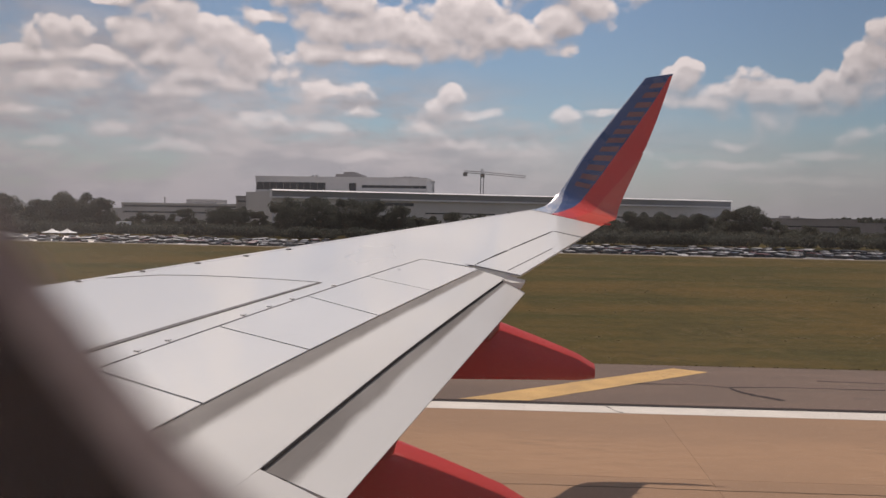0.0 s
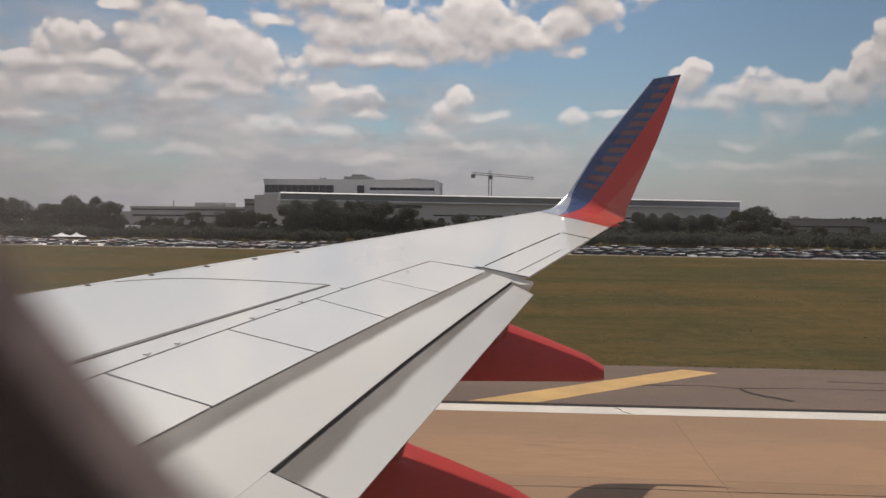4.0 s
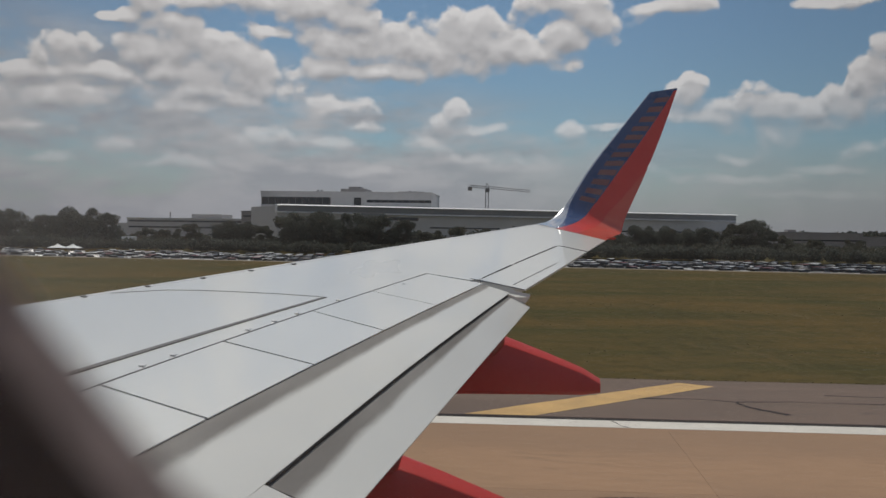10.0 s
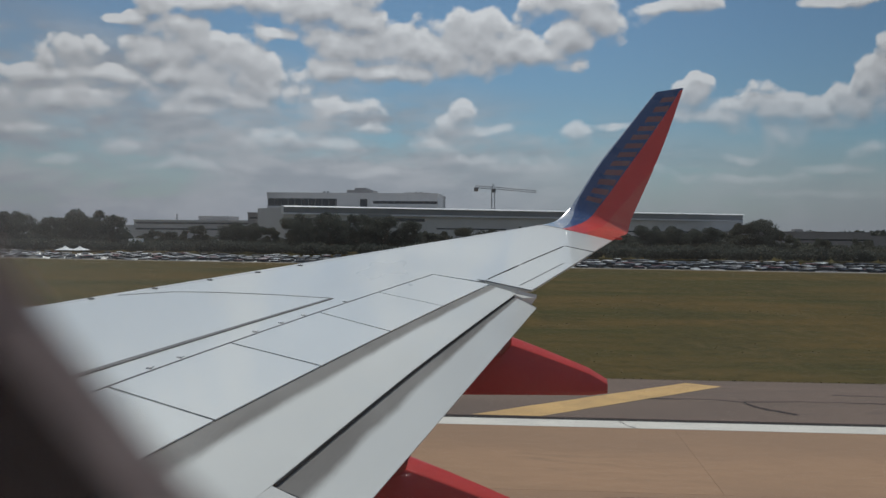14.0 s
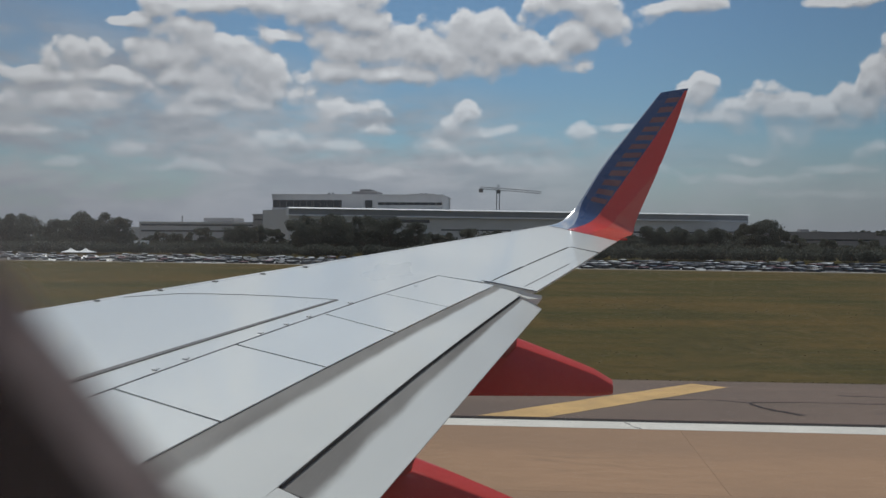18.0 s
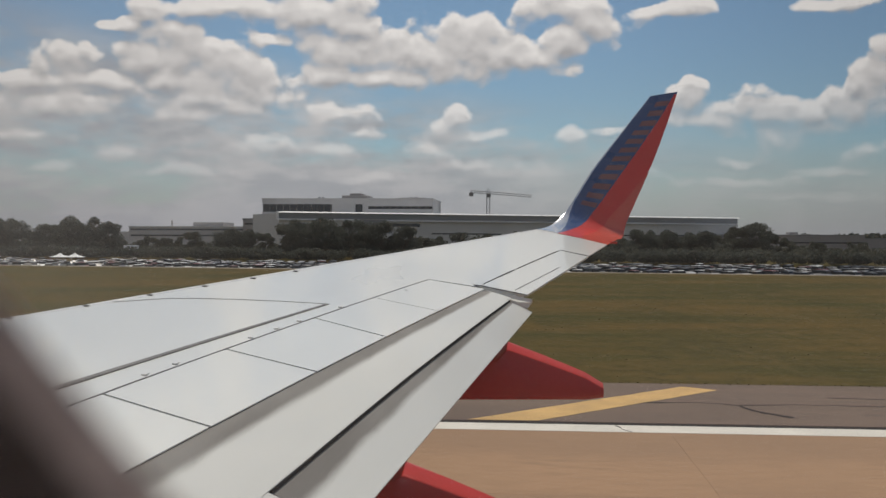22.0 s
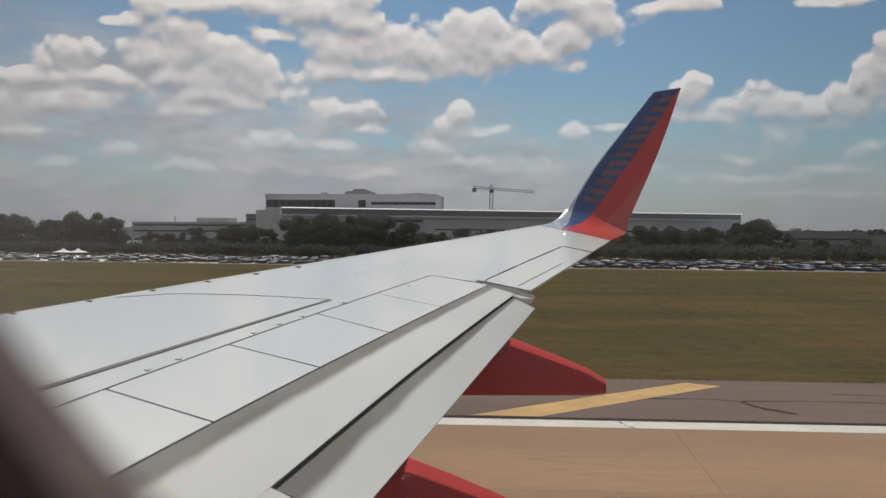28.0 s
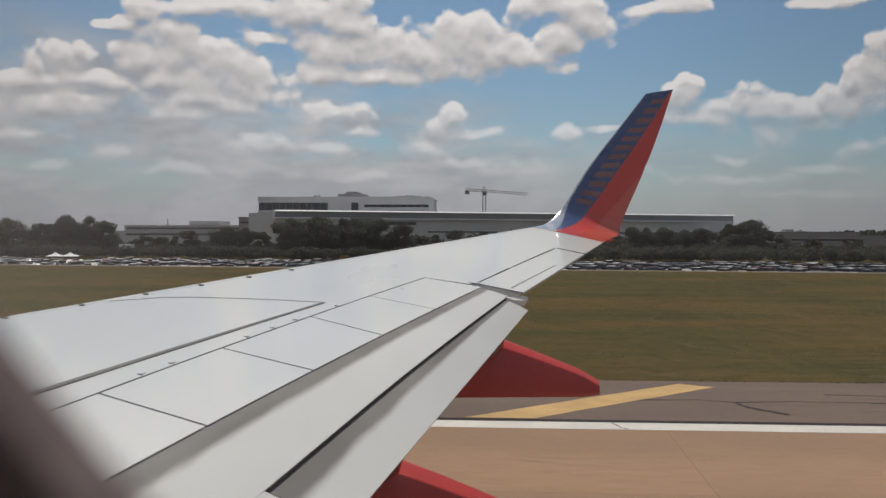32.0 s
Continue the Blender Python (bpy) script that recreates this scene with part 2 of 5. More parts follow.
# ---------------------------------------------------------------- materials
def surface(name, tint, rough=0.6, metal=0.0, grain=(6.0, 60.0), change=0.15, bump=0.0, coat=0.0, stretch=(1, 1, 1), wear=None, spread=0.0, spec=0.5):
    """A painted or plain surface: base colour with broad stains and fine grain, and a fine relief."""
    m = bpy.data.materials.new(name)
    m.use_nodes = True
    n = Nodes(m.node_tree)
    place = n.add("ShaderNodeTexCoord").outputs["Object"]
    place = n.vec("MULTIPLY", place, stretch)
    broad, fine = n.noise(place, grain[0], 4.0, 0.6), n.noise(place, grain[1], 3.0, 0.6)
    low = tuple(c * (1 - change) for c in tint)
    high = tuple(min(1.0, c * (1 + change)) for c in tint)
    colour = n.mix(n.span(broad, 0.3, 0.7), low, high)
    colour = n.mix(n.math("MULTIPLY", n.span(fine, 0.35, 0.75), 0.35), colour, tuple(c * (1 - 1.6 * change) for c in tint))
    if wear:
        colour = n.mix(n.math("MULTIPLY", n.span(n.noise(place, grain[0] * 2.7, 6.0, 0.7), 0.56, 0.70), 0.6), colour, wear)
    if spread:
        info = n.add("ShaderNodeObjectInfo").outputs["Random"]
        colour = n.mix(1.0, colour, n.ramp(info, (0.0, 1 - spread), (1.0, 1.0)), "MULTIPLY")
    b = n.add("ShaderNodeBsdfPrincipled")
    n.wire(colour, b.inputs["Base Color"])
    n.wire(n.span(broad, 0.2, 0.8, max(0.02, rough * 0.85), min(1.0, rough * 1.15)), b.inputs["Roughness"])
    b.inputs["Metallic"].default_value = metal
    b.inputs["Coat Weight"].default_value = coat
    b.inputs["Coat Roughness"].default_value = 0.06
    b.inputs["Specular IOR Level"].default_value = spec
    if bump:
        r = n.add("ShaderNodeBump")
        r.inputs["Strength"].default_value, r.inputs["Distance"].default_value = 1.0, bump
        n.wire(fine, r.inputs["Height"])
        n.wire(r.outputs[0], b.inputs["Normal"])
    n.wire(b.outputs[0], n.add("ShaderNodeOutputMaterial").inputs[0])
    return m


def car_paint(name, joined=False):
    """Paint in the usual colours, one to a car; joined: for rows of cars in one mesh."""
    m = bpy.data.materials.new(name)
    m.use_nodes = True
    n = Nodes(m.node_tree)
    r = n.add("ShaderNodeNewGeometry").outputs["Random Per Island"] if joined else n.add("ShaderNodeObjectInfo").outputs["Random"]
    k = n.tree.nodes.new("ShaderNodeValToRGB")
    k.color_ramp.interpolation = "CONSTANT"
    stops = ((0.0, (0.80, 0.79, 0.77)), (0.33, (0.46, 0.455, 0.45)), (0.48, (0.12, 0.12, 0.12)), (0.60, (0.03, 0.03, 0.032)), (0.78, (0.20, 0.035, 0.03)),
             (0.83, (0.055, 0.07, 0.11)), (0.88, (0.30, 0.26, 0.21)), (0.95, (0.07, 0.085, 0.075)))
    while len(k.color_ramp.elements) < len(stops):
        k.color_ramp.elements.new(0.5)
    for e, (at, c) in zip(k.color_ramp.elements, stops):
        e.position, e.color = at, (*c, 1)
    n.wire(r, k.inputs[0])
    b = n.add("ShaderNodeBsdfPrincipled")
    n.wire(k.outputs[0], b.inputs["Base Color"])
    b.inputs["Roughness"].default_value, b.inputs["Coat Weight"].default_value, b.inputs["Coat Roughness"].default_value = 0.35, 0.25, 0.04
    n.wire(b.outputs[0], n.add("ShaderNodeOutputMaterial").inputs[0])
    return m


def ground_cover(name, dry, green, bare):
    """Mown airfield grass: bands of dry straw and green along the runway, bare worn patches, fine mottling."""
    m = bpy.data.materials.new(name)
    m.use_nodes = True
    n = Nodes(m.node_tree)
    place = n.add("ShaderNodeTexCoord").outputs["Object"]
    along = n.vec("MULTIPLY", place, (0.45, 0.15, 1.0))
    band = n.noise(n.vec("MULTIPLY", place, (0.16, 0.60, 1.0)), 0.16, 6.0, 0.66)
    streak = n.noise(n.vec("MULTIPLY", place, (0.10, 1.0, 1.0)), 0.55, 5.0, 0.6)
    patch = n.noise(along, 0.42, 6.0, 0.68)
    fleck = n.noise(place, 5.0, 5.0, 0.72)
    clump = n.noise(place, 1.4, 5.0, 0.7)
    colour = n.mix(n.span(band, 0.36, 0.62), dry, green)
    colour = n.mix(n.math("MULTIPLY", n.span(streak, 0.42, 0.70), 0.28), colour, tuple(c * 1.30 for c in dry))
    colour = n.mix(n.math("MULTIPLY", n.span(patch, 0.46, 0.66), 0.55), colour, tuple(c * 0.80 for c in green))
    colour = n.mix(n.math("MULTIPLY", n.span(n.noise(along, 0.9, 6.0, 0.7), 0.56, 0.70), 0.55), colour, bare)
    colour = n.mix(n.math("MULTIPLY", n.span(clump, 0.42, 0.66), 0.45), colour, tuple(c * 0.55 for c in green))
    colour = n.mix(n.math("MULTIPLY", n.span(fleck, 0.55, 0.72), 0.45), colour, tuple(c * 1.35 for c in dry))
    b = n.add("ShaderNodeBsdfPrincipled")
    n.wire(colour, b.inputs["Base Color"])
    b.inputs["Roughness"].default_value, b.inputs["Specular IOR Level"].default_value = 0.95, 0.1
    r = n.add("ShaderNodeBump")
    r.inputs["Distance"].default_value = 0.05
    n.wire(fleck, r.inputs["Height"])
    n.wire(r.outputs[0], b.inputs["Normal"])
    n.wire(b.outputs[0], n.add("ShaderNodeOutputMaterial").inputs[0])
    return m


def foliage(name, dark, light):
    m = bpy.data.materials.new(name)
    m.use_nodes = True
    n = Nodes(m.node_tree)
    island = n.add("ShaderNodeNewGeometry").outputs["Random Per Island"]
    tone = n.noise(n.add("ShaderNodeTexCoord").outputs["Object"], 0.5, 3.0)
    colour = n.mix(n.math("MULTIPLY", n.math("ADD", island, tone), 0.5), dark, light)
    b = n.add("ShaderNodeBsdfPrincipled")
    n.wire(colour, b.inputs["Base Color"])
    b.inputs["Roughness"].default_value, b.inputs["Specular IOR Level"].default_value = 0.8, 0.10
    through_leaf = n.add("ShaderNodeBsdfTranslucent")
    n.wire(colour, through_leaf.inputs[0])
    both = n.add("ShaderNodeMixShader")
    both.inputs[0].default_value = 0.42
    n.wire(b.outputs[0], both.inputs[1])
    n.wire(through_leaf.outputs[0], both.inputs[2])
    n.wire(both.outputs[0], n.add("ShaderNodeOutputMaterial").inputs[0])
    return m


WING_PAINT = surface("wing_grey_paint", (0.755, 0.757, 0.715), 0.30, 0.0, (0.5, 14.0), 0.045, coat=0.65, stretch=(1, 0.35, 1), wear=(0.675, 0.675, 0.635))
FLAP_PAINT = surface("flap_grey_paint", (0.67, 0.655, 0.605), 0.32, 0.0, (0.6, 14.0), 0.03, coat=0.5, stretch=(1, 0.25, 1), wear=(0.60, 0.58, 0.535))


def primer_and_slot_shade():
    """Flap paint, worn off to bare primer along the front where the flap lies stowed; on the aft flap the dark colour
    also stands for shade by the slot; the sheet's own V runs from 0 at the lip to 1 at the end of the dark band.
    """
    m = bpy.data.materials.new("flap_paint_primer_and_slot_shade")
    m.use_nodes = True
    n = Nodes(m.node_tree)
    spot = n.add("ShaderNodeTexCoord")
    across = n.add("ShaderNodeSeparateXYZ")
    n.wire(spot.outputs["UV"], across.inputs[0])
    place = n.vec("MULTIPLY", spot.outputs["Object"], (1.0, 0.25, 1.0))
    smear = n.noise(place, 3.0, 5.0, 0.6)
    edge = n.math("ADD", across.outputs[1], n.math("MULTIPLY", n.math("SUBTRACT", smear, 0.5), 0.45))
    # dark tone of bare primer, and of the slot's shade on the aft flap
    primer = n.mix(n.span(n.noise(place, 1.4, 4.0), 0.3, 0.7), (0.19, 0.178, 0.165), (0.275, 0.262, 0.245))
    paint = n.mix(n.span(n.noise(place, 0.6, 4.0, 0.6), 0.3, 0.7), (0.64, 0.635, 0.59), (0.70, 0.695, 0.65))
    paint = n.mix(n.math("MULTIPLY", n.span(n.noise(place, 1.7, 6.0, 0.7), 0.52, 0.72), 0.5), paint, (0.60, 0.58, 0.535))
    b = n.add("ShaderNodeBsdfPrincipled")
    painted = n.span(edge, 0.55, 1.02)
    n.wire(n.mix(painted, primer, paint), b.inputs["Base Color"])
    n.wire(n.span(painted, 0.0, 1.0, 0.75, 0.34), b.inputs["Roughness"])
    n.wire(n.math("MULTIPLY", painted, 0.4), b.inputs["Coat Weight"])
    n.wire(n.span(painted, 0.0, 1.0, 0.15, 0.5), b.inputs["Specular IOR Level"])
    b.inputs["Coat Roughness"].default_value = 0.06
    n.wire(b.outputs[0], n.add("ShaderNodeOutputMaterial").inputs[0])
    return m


STOWED_PAINT = primer_and_slot_shade()
POLISHED = surface("polished_aluminium", (0.84, 0.84, 0.85), 0.22, 1.0, (1.0, 60.0), 0.03)
BRUSHED = surface("brushed_aluminium", (0.72, 0.71, 0.69), 0.42, 0.55, (1.0, 60.0), 0.04)
SEAM = surface("dark_seam_sealant", (0.05, 0.047, 0.045), 0.8, 0.0, (5.0, 50.0), 0.2, spec=0.12)
SEAM_PALE = surface("grey_seam_sealant", (0.24, 0.24, 0.24), 0.6, 0.0, (5.0, 50.0), 0.15)
SEAM_GREY = surface("grey_groove_sealant", (0.17, 0.165, 0.16), 0.7, 0.0, (3.0, 30.0), 0.15, spec=0.2)
RED = surface("red_gloss_paint", (0.52, 0.032, 0.022), 0.36, 0.0, (1.0, 40.0), 0.08, coat=0.3, spec=0.3)
ORANGE_RED = surface("orange_red_gloss_paint", (0.62, 0.075, 0.04), 0.32, 0.0, (1.0, 40.0), 0.05, coat=0.9)
WINGLET_RED = surface("winglet_red_gloss_paint", (0.60, 0.043, 0.034), 0.34, 0.0, (1.0, 40.0), 0.06, coat=0.35, spec=0.35)
BLUE = surface("blue_gloss_paint", (0.020, 0.062, 0.19), 0.28, 0.0, (1.0, 40.0), 0.06, coat=0.9)
LETTER = surface("faded_orange_paint", (0.19, 0.072, 0.070), 0.35, 0.0, (2.0, 40.0), 0.10, coat=0.8)
CABIN_LINING = surface("cabin_lining_plastic", (0.80, 0.78, 0.75), 0.6, 0.0, (3.0, 120.0), 0.04, bump=0.0004)
CABIN = surface("cabin_wall_plastic", (0.72, 0.61, 0.62), 0.6, 0.0, (4.0, 120.0), 0.06, bump=0.0004)
FUSELAGE_PAINT = surface("fuselage_blue_paint", (0.03, 0.08, 0.28), 0.3, 0.0, (0.6, 40.0), 0.05, coat=0.5)
RUBBER = surface("black_rubber", (0.025, 0.025, 0.026), 0.85, 0.0, (4.0, 60.0), 0.2)
STEEL = surface("painted_steel", (0.32, 0.33, 0.34), 0.5, 0.3, (3.0, 40.0), 0.1)
CONCRETE = surface("runway_concrete", (0.315, 0.195, 0.116), 0.88, 0.0, (0.22, 5.0), 0.15, bump=0.002, stretch=(0.3, 1, 1), wear=(0.24, 0.156, 0.098), spread=0.05, spec=0.25)
ASPHALT = surface("worn_shoulder_asphalt", (0.156, 0.112, 0.088), 0.93, 0.0, (0.4, 14.0), 0.16, bump=0.003, stretch=(0.4, 1, 1), wear=(0.10, 0.078, 0.07), spec=0.2)
WHITE_LINE = surface("worn_white_marking", (0.64, 0.605, 0.54), 0.8, 0.0, (0.8, 18.0), 0.07, wear=(0.55, 0.50, 0.43), spec=0.25)
YELLOW_LINE = surface("worn_yellow_marking", (0.56, 0.36, 0.15), 0.85, 0.0, (0.9, 16.0), 0.14, wear=(0.30, 0.20, 0.11), spec=0.2)
CRACK = surface("crack_sealant", (0.032, 0.026, 0.024), 0.9, 0.0, (3.0, 30.0), 0.2, spec=0.12)
GRASS = ground_cover("dry_airfield_grass", (0.108, 0.068, 0.016), (0.053, 0.048, 0.010), (0.145, 0.100, 0.040))
BLADE = foliage("grass_blades", (0.085, 0.070, 0.026), (0.14, 0.11, 0.05))
LOT = surface("car_park_asphalt", (0.13, 0.115, 0.105), 0.92, 0.0, (0.2, 6.0), 0.2)
PALE_GROUND = surface("bare_pale_earth", (0.21, 0.17, 0.115), 0.95, 0.0, (0.15, 3.0), 0.15)
LEAF_DARK = foliage("oak_leaves", (0.076, 0.082, 0.068), (0.126, 0.131, 0.108))
LEAF_OLIVE = foliage("elm_leaves", (0.080, 0.083, 0.064), (0.132, 0.132, 0.104))
BARK = surface("grey_brown_bark", (0.10, 0.08, 0.065), 0.95, 0.0, (3.0, 20.0), 0.3, bump=0.02)
CAR_PAINT, FAR_PAINT = car_paint("car_paint"), car_paint("far_car_paint", True)
CAR_GLASS = surface("tinted_car_glass", (0.02, 0.02, 0.021), 0.10, 0.0, (1.0, 10.0), 0.05, spec=0.35)
LAMP_GLASS = surface("lamp_lens", (0.65, 0.65, 0.62), 0.15, 0.0, (1.0, 10.0), 0.05, coat=1.0)
TAIL_GLASS = surface("red_lamp_lens", (0.35, 0.02, 0.02), 0.2, 0.0, (1.0, 10.0), 0.05, coat=1.0)
PRECAST = surface("pale_precast_wall", (0.585, 0.58, 0.585), 0.8, 0.0, (0.12, 2.0), 0.08, spread=0.05)
PRECAST_GREY = surface("grey_precast_wall", (0.32, 0.31, 0.31), 0.8, 0.0, (0.1, 2.0), 0.09, spread=0.05)
METAL_WALL = surface("ribbed_metal_wall", (0.60, 0.59, 0.58), 0.6, 0.1, (0.08, 3.0), 0.08, stretch=(1, 1, 0.1), spread=0.04)
ROOF_METAL = surface("grey_roof_metal", (0.26, 0.265, 0.275), 0.5, 0.2, (0.08, 2.0), 0.1)
WHITE_TRIM = surface("white_trim", (0.80, 0.80, 0.80), 0.5, 0.0, (0.3, 4.0), 0.03)
DARK_GLASS = surface("dark_window_glass", (0.035, 0.04, 0.048), 0.09, 0.0, (0.3, 3.0), 0.1, coat=0.6)
CANVAS = surface("white_canvas", (0.80, 0.80, 0.78), 0.8, 0.0, (0.6, 6.0), 0.04)
CRANE_PAINT = surface("crane_grey_paint", (0.20, 0.20, 0.21), 0.6, 0.1, (0.4, 4.0), 0.1)
DARK_HALL = surface("dark_hangar_wall", (0.17, 0.155, 0.155), 0.7, 0.0, (0.06, 2.0), 0.08)


# ---------------------------------------------------------------- mesh helpers
def mesh_of(name, verts, faces, material, smooth=False):
    me = bpy.data.meshes.new(name)
    me.from_pydata([tuple(v) for v in verts], [], faces)
    me.validate()
    me.materials.append(material)
    if smooth:
        me.polygons.foreach_set("use_smooth", [True] * len(me.polygons))
    me.update()
    return me


def part(name, data, material, parent=None, label=""):
    """Links a bmesh, or a mesh, as one object under a thing or a part."""
    if isinstance(data, bmesh.types.BMesh):
        me = bpy.data.meshes.new(name)
        bmesh.ops.recalc_face_normals(data, faces=data.faces)
        data.to_mesh(me)
        data.free()
        me.materials.append(material)
    else:
        me = data
    ob = new(name, me)
    if parent is not None:
        ob.parent = parent
    if label:
        ob["label"] = label
    return ob


def thing(name, label, category, group="", kind="", at=(0, 0, 0), turn=0.0):
    ob = new(name)
    ob.matrix_world = pose(*at, 0, 0, turn)
    return tagged(ob, label, category, group, kind)


def box(bm, x0, x1, y0, y1, z0, z1, bevel=0.0):
    made = bmesh.ops.create_cube(bm, size=1.0, matrix=Matrix.LocRotScale(((x0 + x1) / 2, (y0 + y1) / 2, (z0 + z1) / 2), None, (abs(x1 - x0), abs(y1 - y0), abs(z1 - z0))))
    if bevel:
        edges = {e for v in made["verts"] for e in v.link_edges}
        bmesh.ops.bevel(bm, geom=list(edges), offset=bevel, segments=1, affect="EDGES")
    return bm


def boxes(*spans, bevel=0.0):
    bm = bmesh.new()
    for s in spans:
        box(bm, *s, bevel=bevel)
    return bm


def tube(bm, a, b, r0, r1=None, sides=8):
    a, b = Vector(a), Vector(b)
    turn = (b - a).to_track_quat("Z", "Y").to_matrix().to_4x4()
    bmesh.ops.create_cone(bm, cap_ends=True, segments=sides, radius1=r0, radius2=r0 if r1 is None else r1, depth=(b - a).length,
                          matrix=Matrix.Translation((a + b) / 2) @ turn)
    return bm


def loft(name, rings, material, closed=True, smooth=True, caps=True):
    """A skin over rings of points of the same count."""
    n = len(rings[0])
    verts = [v for r in rings for v in r]
    faces = []
    for i in range(len(rings) - 1):
        for j in range(n if closed else n - 1):
            k = (j + 1) % n
            faces.append((i * n + j, i * n + k, (i + 1) * n + k, (i + 1) * n + j))
    if closed and caps:
        faces.append(tuple(range(n))[::-1])
        faces.append(tuple((len(rings) - 1) * n + j for j in range(n)))
    me = mesh_of(name, verts, faces, material, False)
    bm = bmesh.new()
    bm.from_mesh(me)
    bmesh.ops.recalc_face_normals(bm, faces=bm.faces)
    bm.to_mesh(me)
    bm.free()
    if smooth:
        me.polygons.foreach_set("use_smooth", [len(p.vertices) == 4 for p in me.polygons])
        me.set_sharp_from_angle(angle=radians(35))
    return me


# ---------------------------------------------------------------- the airliner
airliner = thing("airliner", "jet airliner with grey wing and blue-red winglet on a runway", "aircraft")


def leading(y):
    return Vector((-0.18 + 0.584 * (y - 14.5), y, EYE + 0.05 + 0.105 * (y - 14.5)))


def trailing(y):
    return Vector((0.11 + 0.298 * (y - 11.1), y, EYE - 0.63 + (0.127 if y > 11.1 else 0.11) * (y - 11.1)))


def upper(y, c, lift=0.0):
    """A place on the wing's upper surface, by the span and the share of the chord."""
    a, b = leading(y), trailing(y)
    p = a.lerp(b, c)
    p.z += 0.008 * (b.x - a.x) * 4 * c * (1 - c) + lift
    return p


def hinge(y):
    return 0.638 - 0.0227 * (y - 6.2)


def spoiler_end(y):
    return 0.891 - 0.0160 * (y - 5.9)


def thickness(c, chord):
    return 0.115 * chord * 3.4 * (0.2969 * math.sqrt(max(c, 0.0)) - 0.126 * c - 0.3516 * c ** 2 + 0.2843 * c ** 3 - 0.1036 * c ** 4) / 0.34


FLAP_END, AILERON_IN, AILERON_OUT, TIP = 11.05, 11.16, 14.07, 15.3


def wing_ring(y, last, sunk):
    """One section of the wing box: upper skin to the last share of chord, step, lower skin, nose."""
    chord = trailing(y).x - leading(y).x
    nose = [0.0, 0.004, 0.012, 0.03, 0.06, 0.10, 0.16, 0.25, 0.35, 0.45]
    tops = [upper(y, c) for c in nose] + [upper(y, 0.45 + (last - 0.45) * k / 4) for k in (1, 2, 3, 4)]
    step = [upper(y, last + 0.002, -sunk), upper(y, min(last + 0.20, 0.985), -sunk - 0.03)]
    under = []
    for c in (min(last + 0.20, 0.985), 0.7, 0.5, 0.35, 0.2, 0.1, 0.05, 0.02, 0.006):
        p = upper(y, c)
        p.z -= max(0.03, thickness(c, chord))
        under.append(p)
    # round the nose forward and down
    for i, c in ((0, 0.0),):
        tops[0].z -= 0.35 * thickness(0.01, chord)
        tops[0].x -= 0.012 * chord
    return tops + step + under


spans = [0.4, 2.0, 3.5, 4.6, 5.5, 6.5, 7.5, 8.5, 9.5, 10.4, FLAP_END, FLAP_END + 0.02, AILERON_IN - 0.02, AILERON_IN, 12.2, 13.2, AILERON_OUT, AILERON_OUT + 0.02, 14.7, TIP]


def skin_end(y):
    if y <= FLAP_END:
        return hinge(y)
    if y < AILERON_IN - 0.001:
        return 0.74
    if y <= AILERON_OUT:
        return 0.757 - 0.0145 * (y - 11.27)
    return 0.80


rings = []
for y in spans:
    ring = wing_ring(y, skin_end(y), 0.05)
    if y > AILERON_OUT + 0.001:      # full chord outboard of the aileron
        chord = trailing(y).x - leading(y).x
        ring[14], ring[15] = upper(y, 0.9), upper(y, 0.998)
        ring[16] = upper(y, 0.998, -0.012)
    rings.append(ring)
wing = part("wing", loft("wing_box", rings, WING_PAINT), WING_PAINT, airliner, "light grey painted wing skin with soft stains")


def panel(name, corners, material, parent, thick=0.02, label="", cells=6, edge=0.0):
    """A thin plate between two edges, each a function of 0..1, with its own thickness."""
    a, b = corners
    top, low = [], []
    rows = []
    for i in range(cells + 1):
        s = i / cells
        p, q = a(s), b(s)
        m1, m2 = p.lerp(q, 0.33), p.lerp(q, 0.67)
        rows.append([p, m1, m2, q, q - Vector((0, 0, thick * 0.4)), m2 - Vector((0, 0, thick)), m1 - Vector((0, 0, thick)), p - Vector((0, 0, thick))])
    return part(name, loft(name, rows, material, smooth=False), material, parent, label)


# spoilers, each a plate of its own with a gap round it
SPOILER_EDGES = [(2.30, 1.95), (3.60, 3.27), (4.91, 4.58), (6.21, 5.89), (7.51, 7.25), (8.77, 8.48), (9.84, 9.68), (11.02, 11.00)]
for k in range(len(SPOILER_EDGES) - 1):
    (h0, t0), (h1, t1) = SPOILER_EDGES[k], SPOILER_EDGES[k + 1]
    gap = 0.012 if k < 5 else 0.010 if k == 5 else 0.005
    fore = lambda s, h0=h0, h1=h1, gap=gap: upper(h0 + gap + (h1 - h0 - 2 * gap) * s, hinge(h0 + (h1 - h0) * s) + 0.0065, 0.002)
    aft = lambda s, t0=t0, t1=t1, gap=gap: upper(t0 + gap + (t1 - t0 - 2 * gap) * s, spoiler_end(t0 + (t1 - t0) * s), 0.004)
    panel("spoiler", (fore, aft), WING_PAINT, wing, 0.018)
# hinge fittings along the spoilers
for y in (6.70, 7.02, 7.92, 8.28, 8.62, 9.3):
    p = upper(y, hinge(y) - 0.012)
    bm = boxes((-0.02, 0.02, -0.035, 0.035, -0.008, 0.008), bevel=0.004)
    ob = part("hinge_fitting", bm, BRUSHED, wing, "small bare metal hinge fitting")
    ob.location = p


